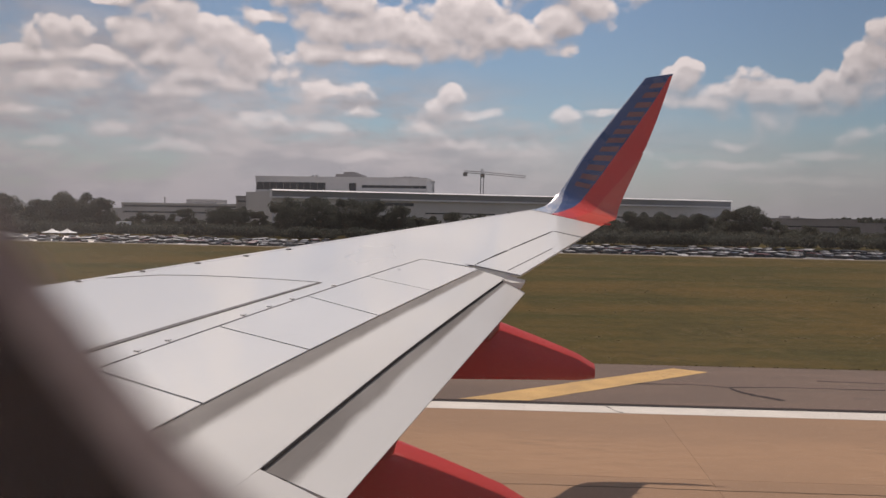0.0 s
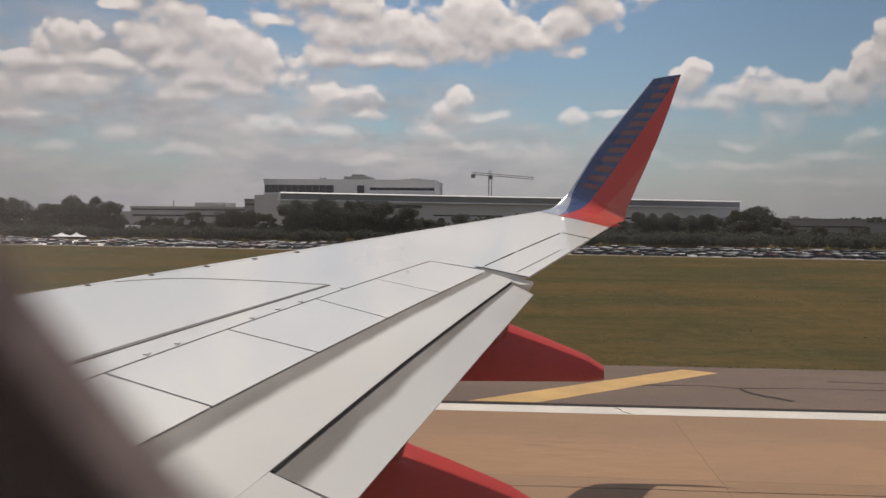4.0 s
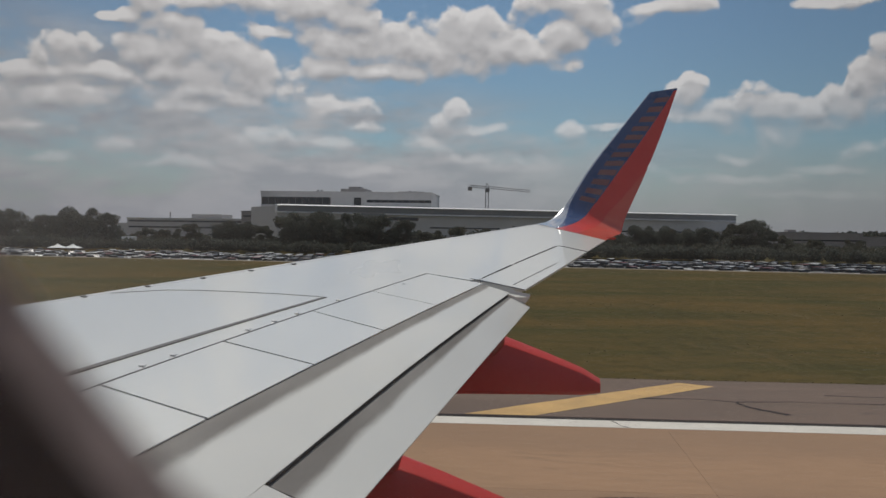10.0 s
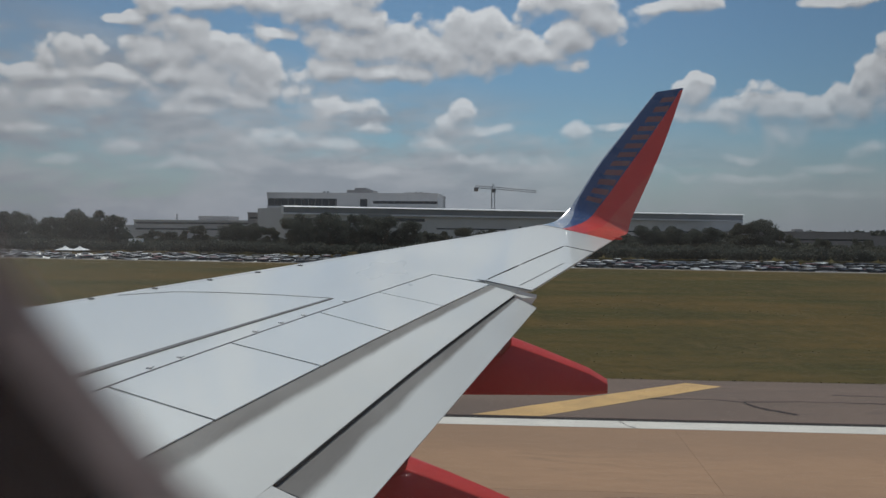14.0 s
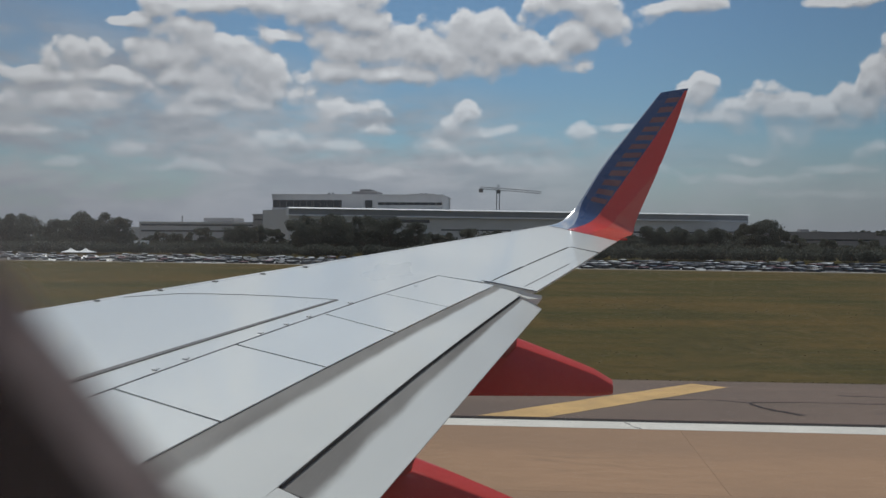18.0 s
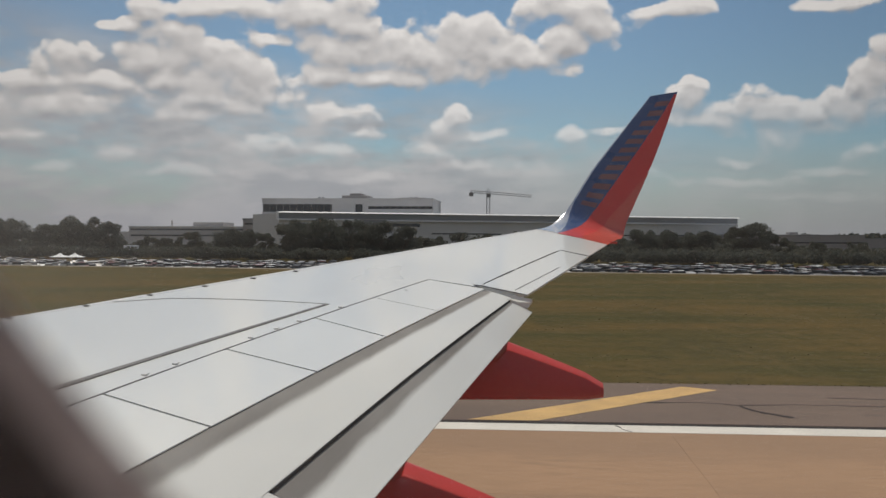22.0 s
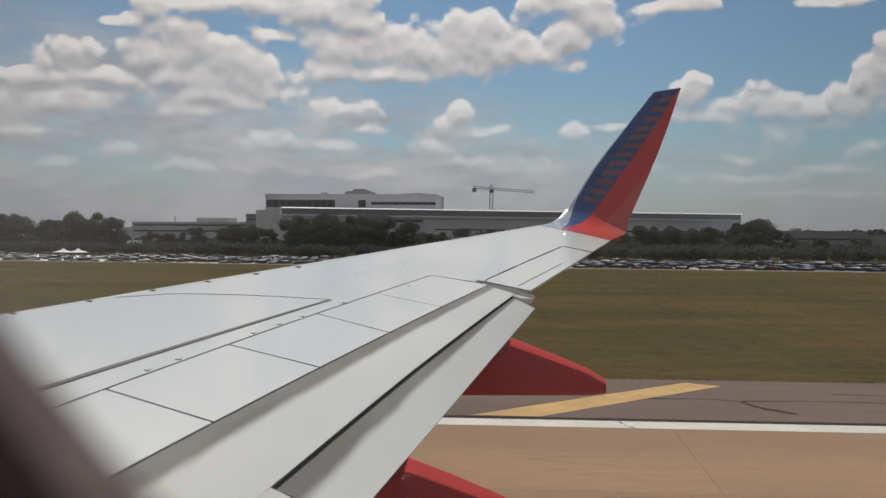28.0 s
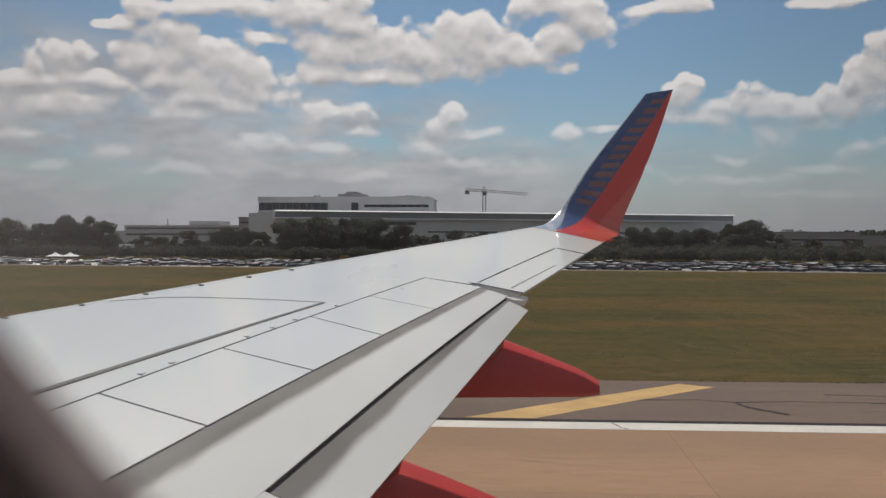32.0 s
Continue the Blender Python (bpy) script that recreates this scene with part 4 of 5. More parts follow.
STRIPE = [(-1.05, 21.20), (0.45, 21.20), (5.12, 25.90), (4.30, 26.42)]
for shift in (-61.0, -30.5, 0.0, 30.5):
    pts = ragged([(x + shift, y) for x, y in STRIPE], 0.02, 0.5, int(shift))
    flat("yellow_shoulder_stripe", pts, 0.023, YELLOW_LINE, "worn yellow slanting stripe on the shoulder", "road marking")
flat("white_edge_line", [(-RUN_X, LINE_IN), (RUN_X, LINE_IN), (RUN_X, LINE_OUT), (-RUN_X, LINE_OUT)], 0.028, WHITE_LINE, "white painted line along the runway edge", "road marking")
flat("edge_joint", [(-RUN_X, LINE_OUT), (RUN_X, LINE_OUT), (RUN_X, LINE_OUT + 0.35), (-RUN_X, LINE_OUT + 0.35)], 0.012, CRACK, "dark sealed joint between runway and shoulder", "joint", thick=0.01)
flat("edge_joint", [(-RUN_X, LINE_IN - 0.07), (RUN_X, LINE_IN - 0.07), (RUN_X, LINE_IN - 0.012), (-RUN_X, LINE_IN - 0.012)], 0.0235, CRACK, "dark tar seam beside the white line", "joint", thick=0.003)


# sealed cracks across the shoulder
def crack(points, width, z, seed, parent):
    rnd = random.Random(seed)
    path = []
    for (x, y), (x2, y2) in zip(points, points[1:]):
        n = max(2, int(math.hypot(x2 - x, y2 - y) / 0.18))
        for k in range(n):
            s = k / n
            path.append(Vector((x + (x2 - x) * s + rnd.uniform(-0.05, 0.05), y + (y2 - y) * s + rnd.uniform(-0.03, 0.03), z)))
    path.append(Vector((*points[-1], z)))
    return strip("crack", path, lambda s: width * (0.6 + 0.4 * math.sin(7 * s + seed)), CRACK, parent, 0.002, 0.002)


crack([(6.0, 22.0), (5.3, 22.9), (5.15, 23.6), (4.4, 23.9), (2.4, 23.75)], 0.17, 0.020, 1, shoulder)
crack([(5.15, 23.6), (6.5, 23.8), (9.8, 23.7)], 0.10, 0.020, 2, shoulder)
crack([(7.6, 24.9), (9.2, 24.75), (12.5, 24.9)], 0.14, 0.020, 3, shoulder)
crack([(-2.5, 24.3), (0.5, 24.1), (1.8, 24.2)], 0.08, 0.020, 4, shoulder)
crack([(2.05, 20.75), (2.12, 20.45), (2.3, 20.10)], 0.035, 0.030, 7, shoulder)
rnd = random.Random(5)
for k in range(26):
    x0 = rnd.uniform(-60, 60)
    if -3 < x0 < 9:
        continue
    y0 = rnd.uniform(21.8, 26)
    pts = [(x0, y0)]
    for i in range(rnd.randint(2, 4)):
        pts.append((pts[-1][0] + rnd.uniform(-1.4, 1.4), min(26.6, max(21.7, pts[-1][1] + rnd.uniform(-1.2, 1.2)))))
    crack(pts, rnd.uniform(0.09, 0.17), 0.020, 10 + k, shoulder)
for k, (y, a, b) in enumerate(((14.45, -6, 26), (23.75, -60, -4), (23.85, 9.5, 60))):
    crack([(a, y), ((a + b) / 2, y + 0.03), (b, y - 0.02)], 0.045 if y < 20 else 0.09, 0.0265 if y < 20 else 0.020, 60 + k, shoulder if y > 20 else runway)

# ---------------------------------------------------------------- grass, lot and far ground
def tufts(name, count, x0, x1, y0, y1, size, material, seed, label):
    rnd = np.random.default_rng(seed)
    x = rnd.uniform(x0, x1, count)
    y = y0 + (y1 - y0) * rnd.uniform(0, 1, count) ** 1.5
    h = size * rnd.uniform(0.5, 1.3, count) * 0.35
    a = rnd.uniform(0, np.pi, count)
    w = h * rnd.uniform(1.5, 4.0, count)
    lean = rnd.uniform(-0.4, 0.4, (count, 2)) * h[:, None]
    v = np.zeros((count * 3, 3))
    v[0::3] = np.stack([x - np.cos(a) * w, y - np.sin(a) * w, np.zeros(count)], 1)
    v[1::3] = np.stack([x + np.cos(a) * w, y + np.sin(a) * w, np.zeros(count)], 1)
    v[2::3] = np.stack([x + lean[:, 0], y + lean[:, 1], h], 1)
    me = mesh_of(name, v.tolist(), [(3 * i, 3 * i + 1, 3 * i + 2) for i in range(count)], material)
    return tagged(part(name, me, material), label, "grass", kind="stuff")


tufts("grass", 2600, -30, 40, 26.80, 27.2, 0.06, BLADE, 4, "ragged grass along the edge of the shoulder")


PALE_BLADE = foliage("dry_seed_heads", (0.20, 0.155, 0.075), (0.32, 0.26, 0.14))


def seed_heads(name, count, x0, x1, y0, y1, seed):
    """Low pale tufts scattered in drifts over the mown grass."""
    g = np.random.default_rng(seed)
    mids = np.stack([g.uniform(x0, x1, 90), g.uniform(y0, y1, 90)], 1)
    c = mids[g.integers(0, 90, count)] + g.normal(size=(count, 2)) * np.array([5.0, 1.6])
    c = c[(c[:, 1] > 27.4) & (c[:, 1] < 96)]
    n = len(c)
    h, a = g.uniform(0.02, 0.05, n), g.uniform(0, np.pi, n)
    w = g.uniform(0.04, 0.10, n)
    v = np.zeros((n * 3, 3))
    v[0::3] = np.stack([c[:, 0] - np.cos(a) * w, c[:, 1] - np.sin(a) * w, np.zeros(n)], 1)
    v[1::3] = np.stack([c[:, 0] + np.cos(a) * w, c[:, 1] + np.sin(a) * w, np.zeros(n)], 1)
    v[2::3] = np.stack([c[:, 0] + g.uniform(-0.05, 0.05, n), c[:, 1], h], 1)
    me = mesh_of(name, v.tolist(), [(3 * i, 3 * i + 1, 3 * i + 2) for i in range(n)], PALE_BLADE)
    return tagged(part(name, me, PALE_BLADE), "pale dry seed heads scattered over the mown grass", "grass", kind="stuff")


seed_heads("seed_heads", 1700, -60, 60, 29, 70, 8)
flat("car_park", [(-273, lot_side(-273, 3.1)), (154, lot_side(154, 3.1)), (154, lot_side(154, 39.8)), (-273, lot_side(-273, 39.8))], HOLLOW + 0.03, LOT, "dark asphalt car park behind the airfield grass", "car park", thick=0.02)
flat("verge_track", [(-170, lot_edge(-170) - 2.6), (95, lot_edge(95) - 2.6), (95, lot_edge(95) - 0.2), (-170, lot_edge(-170) - 0.2)], 0.025, PALE_GROUND, "pale bare earth track along the car park", "track", thick=0.02)


# ---------------------------------------------------------------- cars
def car(name, label, length, height, roof, group="parked cars"):
    """Body with sills and bonnet, glass house, wheels and lamps. roof: the share of the length at foot and top of the glass house, front to back."""
    c = tagged(new(name), label, "car", group)
    half = 0.88
    L = length / 2
    belt = height * 0.60
    f0, f1, r1, r0 = [(-L + length * s) for s in roof]
    side = [(-L, 0.32), (-L + 0.05, 0.62), (-L + 0.25, belt * 0.86), (f0, belt), (r0, belt * 1.02), (L - 0.2, belt * 0.97), (L, belt * 0.72), (L - 0.04, 0.34), (L - 0.4, 0.22), (-L + 0.4, 0.20)]
    rows = []
    for y, k in ((-half, 0.94), (-half + 0.08, 1.0), (half - 0.08, 1.0), (half, 0.94)):
        rows.append([Vector((x * (k if abs(y) == half else 1), y, 0.2 + (z - 0.2) * (0.97 if abs(y) == half else 1))) for x, z in side])
    part("body", loft("car_body", rows, CAR_PAINT, smooth=False), CAR_PAINT, c)
    rows = []
    for y, k in ((-half + 0.05, 0), (-half + 0.20, 1), (half - 0.20, 1), (half - 0.05, 0)):
        rows.append([Vector((x, y, z)) for x, z in ((f0, belt - 0.02), (f1, belt + (height - belt) * 0.9 * k), (r1, belt + (height - belt) * 0.9 * k), (r0, belt - 0.02))])
    part("glass_house", loft("car_glass", rows, CAR_GLASS, smooth=False), CAR_GLASS, c, "dark tinted glass")
    rows = [[Vector((x, y, z)) for x, z in ((f1 - 0.05, height * 0.955), (f1 + 0.25, height), (r1 - 0.2, height), (r1 + 0.05, height * 0.955), (r1, height * 0.945), (f1, height * 0.945))] for y in (-half + 0.17, half - 0.17)]
    part("roof", loft("car_roof", rows, CAR_PAINT, smooth=False), CAR_PAINT, c)
    for x in (-L + 0.85, L - 0.85):
        for y in (-half + 0.08, half - 0.08):
            bm = tube(bmesh.new(), (x, y - 0.11, 0.32), (x, y + 0.11, 0.32), 0.32, 0.32, 12)
            w = part("wheel", bm, RUBBER, c)
    for y in (-0.6, 0.6):
        part("headlamp", boxes((-L - 0.01, -L + 0.12, y - 0.17, y + 0.17, 0.58, 0.72), bevel=0.02), LAMP_GLASS, c)
        part("tail_lamp", boxes((L - 0.1, L + 0.01, y - 0.15, y + 0.15, 0.62, 0.80), bevel=0.02), TAIL_GLASS, c)
    return c


CARS = [car("car", "parked saloon car with tinted windows", 4.6, 1.45, (0.27, 0.42, 0.72, 0.88)),
        car("car", "parked estate car with a tall tail", 4.7, 1.72, (0.25, 0.37, 0.88, 0.97)),
        car("car", "parked compact hatchback car", 4.0, 1.50, (0.22, 0.38, 0.82, 0.95)),
        car("pickup_truck", "parked pickup truck with an open bed", 5.4, 1.85, (0.27, 0.38, 0.60, 0.66))]
rnd = random.Random(11)
spots, rest = [], []
for row, (off, facing) in enumerate(((9.0, 90), (12.4, 270), (17.0, 90), (20.4, 270), (25.0, 90), (28.4, 270), (33.0, 90), (36.4, 270))):
    x = -190.0 - 4 * row
    while x < 130:
        x += 2.8
        if rnd.random() < (0.12 if row else 0.20):
            continue
        y = lot_side(x, off)
        if not -0.56 * y < x < 0.42 * y or abs(x + 122) < 8 and abs(y - 262) < 6:
            continue
        spot = (x + rnd.uniform(-0.15, 0.15), y + rnd.uniform(-0.4, 0.4), facing + 30 + rnd.uniform(-3, 3) + (180 if rnd.random() < 0.3 else 0))
        (spots if row < 3 else rest).append((*spot, rnd.choices(range(4), (5, 4, 3, 2))[0]))
first = list(CARS)
for x, y, turn, k in spots:
    m = pose(x, y, HOLLOW + 0.03, 0, 0, turn)
    if first[k] is not None:
        first[k].matrix_world = m
        first[k] = None
    else:
        copy_thing(CARS[k], m)


def far_cars():
    """The rows behind, of which little more than roofs and glass shows."""
    pools = {"body": ([], []), "glass": ([], [])}
    for x, y, turn, k in rest:
        m = pose(x, y, HOLLOW + 0.03, 0, 0, turn)
        for ob in CARS[k].children:
            kind = "glass" if ob.name.startswith("glass") else "body" if ob.name.startswith(("body", "roof")) else ""
            if kind:
                vs, fs = pools[kind]
                base = len(vs)
                vs += [m @ v.co for v in ob.data.vertices]
                fs += [tuple(base + i for i in p.vertices) for p in ob.data.polygons]
    tagged(part("parked_cars", mesh_of("parked_cars", *pools["body"], FAR_PAINT), FAR_PAINT), "rows of many-coloured parked cars behind the front rows", "cars", kind="stuff")
    tagged(part("car_windows", mesh_of("car_windows", *pools["glass"], CAR_GLASS), CAR_GLASS), "dark glass of the farther parked cars", "cars", kind="stuff")


far_cars()


# ---------------------------------------------------------------- trees
def tree(name, label, height, spread, leaf, seed, group="trees behind the car park", clumps=30, leaves=430, leaf_size=0.17):
    """A tapered trunk with limbs, and a crown of many small leaf sprays in uneven clumps."""
    rnd = random.Random(seed)
    t = tagged(new(name), label, "tree", group)
    bm = bmesh.new()
    fork = height * 0.28
    tube(bm, (0, 0, 0), (0.05, 0.03, fork), height * 0.035, height * 0.024, 8)
    heads = []
    for k in range(clumps):
        a = k * 2.399 + rnd.uniform(-0.3, 0.3)
        up = rnd.uniform(0.22, 0.97)
        reach = spread * math.sqrt(max(0.05, 1 - ((up - 0.52) / 0.52) ** 2)) * rnd.uniform(0.35, 0.95)
        heads.append((Vector((math.cos(a) * reach, math.sin(a) * reach, height * up)), rnd.uniform(0.13, 0.23) * height))
    for p, _ in heads[:9]:
        tube(bm, (0.04, 0.02, fork * rnd.uniform(0.75, 1.0)), tuple(p * 0.9), height * 0.014, height * 0.004, 5)
    part("trunk", bm, BARK, t)
    g = np.random.default_rng(seed)
    vs, fs = [], []
    for p, r in heads:
        n = leaves
        d = g.normal(size=(n, 3))
        d /= np.linalg.norm(d, axis=1)[:, None]
        d[:, 2] *= 0.75
        c = np.array(p) + d * (r * g.uniform(0.45, 1.05, n))[:, None]
        a = g.normal(size=(n, 3))
        b = np.cross(a, g.normal(size=(n, 3)))
        a /= np.linalg.norm(a, axis=1)[:, None]
        b /= np.linalg.norm(b, axis=1)[:, None]
        s = (leaf_size * g.uniform(0.5, 1.2, n))[:, None]
        base = len(vs)
        quad = np.stack([c - a * s, c - b * s * 0.6, c + a * s, c + b * s * 0.6], 1).reshape(-1, 3)
        vs += quad.tolist()
        fs += [(base + 4 * i, base + 4 * i + 1, base + 4 * i + 2, base + 4 * i + 3) for i in range(n)]
    part("crown", mesh_of("crown", vs, fs, leaf), leaf, t)
    return t


KINDS = [tree("tree", "broad dark green oak tree behind the car park", 7.6, 4.6, LEAF_DARK, 1),
         tree("tree", "rounded dark green shade tree by the car park", 7.0, 3.9, LEAF_DARK, 2),
         tree("tree", "olive green young tree by the car park", 6.0, 2.8, LEAF_OLIVE, 3, clumps=20),
         tree("tree", "low bushy olive green tree", 4.2, 3.0, LEAF_OLIVE, 4, clumps=18)]
# x, y, kind, size
GROVE_FORE = [(-112, 196, 0, 0.95), (-106, 192, 0, 0.95), (-101, 190, 0, 0.90), (-97, 198, 1, 0.85), (-92, 194, 1, 0.85), (-88, 190, 0, 0.80), (-83.5, 185, 0, 1.02), (-79.5, 188, 1, 0.92), (-74.5, 196, 3, 1.0),
              (-70, 198, 3, 0.9), (-63, 190, 2, 0.75), (-54, 182, 1, 0.74), (-58, 200, 2, 0.8), (-51.5, 184, 0, 0.68), (-48.5, 188, 2, 0.70), (-42.5, 182, 2, 0.95)]
GROVE_MID = [(-38.5, 177, 0, 0.88), (-34, 175, 1, 0.98), (-29.5, 178, 0, 0.94), (-25, 179, 1, 0.93), (-20.5, 180, 1, 0.82), (-16, 186, 3, 0.95), (-11, 190, 2, 0.75),
             (-5, 192, 3, 1.1), (1, 190, 2, 0.8), (7, 192, 3, 1.05), (13, 190, 1, 0.62), (18, 194, 3, 1.0)]
GROVE_AFT = [(23, 190, 1, 0.76), (27, 192, 0, 0.71), (31, 190, 0, 0.67), (35, 190, 1, 0.68), (38, 194, 3, 1.16), (42.5, 196, 2, 0.95), (46, 195, 1, 0.93), (50.5, 198, 3, 1.04),
             (57, 196, 3, 0.85), (66, 200, 3, 0.79), (74, 198, 3, 0.85), (80, 200, 3, 0.98)]
unused = list(KINDS)
rnd = random.Random(21)
for x, y, k, size in GROVE_FORE + GROVE_MID + GROVE_AFT:
    m = pose(x, y, 0, 0, 0, rnd.uniform(0, 360)) @ Matrix.Scale(size * rnd.uniform(0.95, 1.05), 4)
    if unused[k] is not None:
        t, unused[k] = unused[k], None
    else:
        t = copy_thing(KINDS[k], m)
    t.matrix_basis = m
    beyond(t)


def woods(name, x0, x1, y, low, high, count, seed, material, label, deep=20.0, lean=0.0, sprays=110, leaf=0.17):
    """A far belt of trees, too far to tell apart: heaps of leaf sprays."""
    g = np.random.default_rng(seed)
    xs = np.sort(g.uniform(x0, x1, count))
    hs = g.uniform(low, high, count)
    vs, fs = [], []
    for x, h in zip(xs, hs):
        n = sprays
        d = g.normal(size=(n, 3))
        d /= np.linalg.norm(d, axis=1)[:, None]
        w = h * g.uniform(0.55, 0.9)
        c = np.array([x, y + lean * x + g.uniform(-deep, deep), h * 0.5]) + d * np.array([w, w, h * 0.52]) * g.uniform(0.5, 1, n)[:, None]
        c[:, 2] = np.maximum(c[:, 2], 0.2)
        a = g.normal(size=(n, 3))
        b = np.cross(a, g.normal(size=(n, 3)))
        a /= np.linalg.norm(a, axis=1)[:, None]
        b /= np.linalg.norm(b, axis=1)[:, None]
        s = h * leaf
        base = len(vs)
        vs += np.stack([c - a * s, c - b * s, c + a * s, c + b * s], 1).reshape(-1, 3).tolist()
        fs += [(base + 4 * i, base + 4 * i + 1, base + 4 * i + 2, base + 4 * i + 3) for i in range(n)]
    return tagged(part(name, mesh_of(name, vs, fs, material), material), label, "woods", kind="stuff")


beyond(woods("far_woods", -320, 260, 420, 4.0, 6.5, 150, 31, LEAF_DARK, "distant belt of dark trees on the horizon"))
woods("far_woods", -900, 700, 1100, 6.0, 10.0, 240, 32, LEAF_DARK, "faint far belt of trees on the horizon")
beyond(woods("hedge", -150, 90, 184, 1.4, 2.6, 190, 33, LEAF_OLIVE, "low shrubs along the back of the car park", 6.0, sprays=260, leaf=0.09))
beyond(woods("hedge", -165, 94, 162.5, 1.3, 2.2, 420, 36, LEAF_DARK, "low dark hedge along the far edge of the car park", 1.6, -0.17, sprays=260, leaf=0.09))
beyond(woods("thicket", -160, -92, 216, 3.4, 5.4, 44, 35, LEAF_DARK, "dark thicket of small trees behind the car park", 8.0, sprays=260, leaf=0.09))
beyond(woods("thicket", -90, -44, 216, 1.4, 2.6, 60, 37, LEAF_OLIVE, "low thicket before the office wing", 8.0, sprays=260, leaf=0.09))
beyond(woods("thicket", -42, 46, 216, 3.0, 4.6, 60, 38, LEAF_DARK, "dark thicket of small trees before the long hall", 8.0, sprays=260, leaf=0.09))
beyond(woods("thicket", 46, 110, 216, 1.5, 2.6, 60, 39, LEAF_OLIVE, "low thicket before the warehouse", 8.0, sprays=260, leaf=0.09))


# ---------------------------------------------------------------- buildings
def coping(x0, x1, y0, y1, z0, z1):
    """A white coping whose face leans back."""
    lean = (y1 - y0) * 0.92
    return loft("white_trim", [[Vector((x, y0, z0)), Vector((x, y0, z0 + 0.04)), Vector((x, y0 + lean, z1)), Vector((x, y1, z1)), Vector((x, y1, z0))] for x in (x0, x1)], WHITE_TRIM, smooth=False)


def office():
    """Four storeys of pale precast with dark bands of windows, and a plant room on the roof."""
    b = thing("office_building", "pale grey four-storey office block with dark window bands", "building", at=(0, 0, 0))
    x0, x1, y0, y1 = -78.1, -25.6, 300.0, 330.0
    part("wall", boxes((x0, x1, y0 + 0.6, y1, 0, 15.4)), PRECAST, b)
    for a, c, za, zb in ((x0, x1, 10.6, 11.6), (x0, x1, 13.95, 15.4), (-56.5, -49.4, 11.6, 13.95), (-47.0, -45.5, 11.6, 13.95), (-45.5, x1, 13.35, 13.95), (-45.5, x1, 11.6, 12.5)):
        part("wall_panel", boxes((a, c, y0, y0 + 0.6, za, zb)), PRECAST, b)
    part("parapet", boxes((x0 - 0.2, x1 + 0.2, y0 - 0.2, y1, 15.4, 15.75)), PRECAST, b)
    for lo, hi, za, zb, step in ((x0 + 0.2, -56.6, 11.6, 13.95, 2.1), (-49.3, -47.1, 11.6, 13.95, 2.2), (-45.4, x1 - 0.2, 12.5, 13.35, 2.2)):
        x = lo
        while x < hi - 0.3:
            part("window_pane", boxes((x, min(x + step - 0.08, hi), y0 + 0.35, y0 + 0.45, za, zb)), DARK_GLASS, b)
            x += step
    part("window_pane", boxes((x0 + 0.4, -67.5, y0 + 0.45, y0 + 0.59, 8.7, 9.6)), DARK_GLASS, b)
    for span in ((-54.5, -46.5, 306, 318, 15.75, 16.9), (-52.2, -48.6, 307, 316, 16.9, 17.6), (-36.5, -28.5, 306, 312, 15.75, 16.2)):
        part("plant_room", boxes(span, bevel=0.1), PRECAST_GREY, b)
    for x in (-62.0, -60.8, -33.0, -31.5):
        part("roof_fan", tube(bmesh.new(), (x, 308, 15.75), (x, 308, 16.5), 0.5, 0.4, 10), STEEL, b)
    return b


def long_hall():
    """A long low hall with a rounded roof edge; its face runs aslant, with white trims."""
    turn = math.degrees(math.atan2(330 - 262, 71.4 + 63.7))
    h = thing("long_hall", "long grey hall with rounded roof edge and white trim lines", "building", at=(-63.7, 262.0, 0), turn=turn)
    n = math.hypot(71.4 + 63.7, 68)
    rows = []
    for x in (0, n):
        ring = [Vector((x, 34, 0)), Vector((x, 0, 0)), Vector((x, 0, 8.4))]
        for a in range(0, 91, 15):
            ring.append(Vector((x, 2.6 - 2.6 * math.cos(radians(a)), 8.4 + 1.9 * math.sin(radians(a)))))
        ring.append(Vector((x, 34, 10.6)))
        rows.append(ring)
    part("wall", loft("hall_wall", rows, METAL_WALL), METAL_WALL, h)
    part("roof_band", boxes((0, n * 0.998, -0.25, 0.05, 8.9, 10.4)), ROOF_METAL, h)
    part("white_trim", coping(-0.2, n, -0.80, -0.25, 10.42, 10.78), WHITE_TRIM, h)
    part("white_trim", coping(-0.2, 23.0, -0.80, -0.05, 8.50, 8.88), WHITE_TRIM, h)
    part("white_trim", coping(30.5, n - 0.4, -0.80, -0.05, 8.38, 8.76), WHITE_TRIM, h)
    part("white_trim", boxes((-0.65, -0.21, -0.80, 0.0, 8.50, 10.78)), WHITE_TRIM, h)
    part("blue_grey_panel", boxes((23.2, 30.2, -0.3, 0.0, 5.0, 8.8)), ROOF_METAL, h)
    part("end_panel", boxes((92.5, 100.0, -0.3, 0.0, 5.0, 8.8)), ROOF_METAL, h)
    for a, b, z0, z1 in ((31.5, 40.5, 6.9, 7.8), (44, 66, 4.8, 5.15), (71, 90, 4.8, 5.15), (103, 142, 4.6, 5.0)):
        x = a
        while x < b - 0.2:
            part("window_pane", boxes((x, min(x + 2.9, b), -0.12, 0.02, z0, z1)), DARK_GLASS, h)
            x += 3.0
    x = 1.5
    while x < n - 3:
        part("wall_panel", boxes((x, x + 5.9, -0.06, -0.003, 0.2, 4.5), bevel=0.02), METAL_WALL, h)
        x += 6.0
    return h


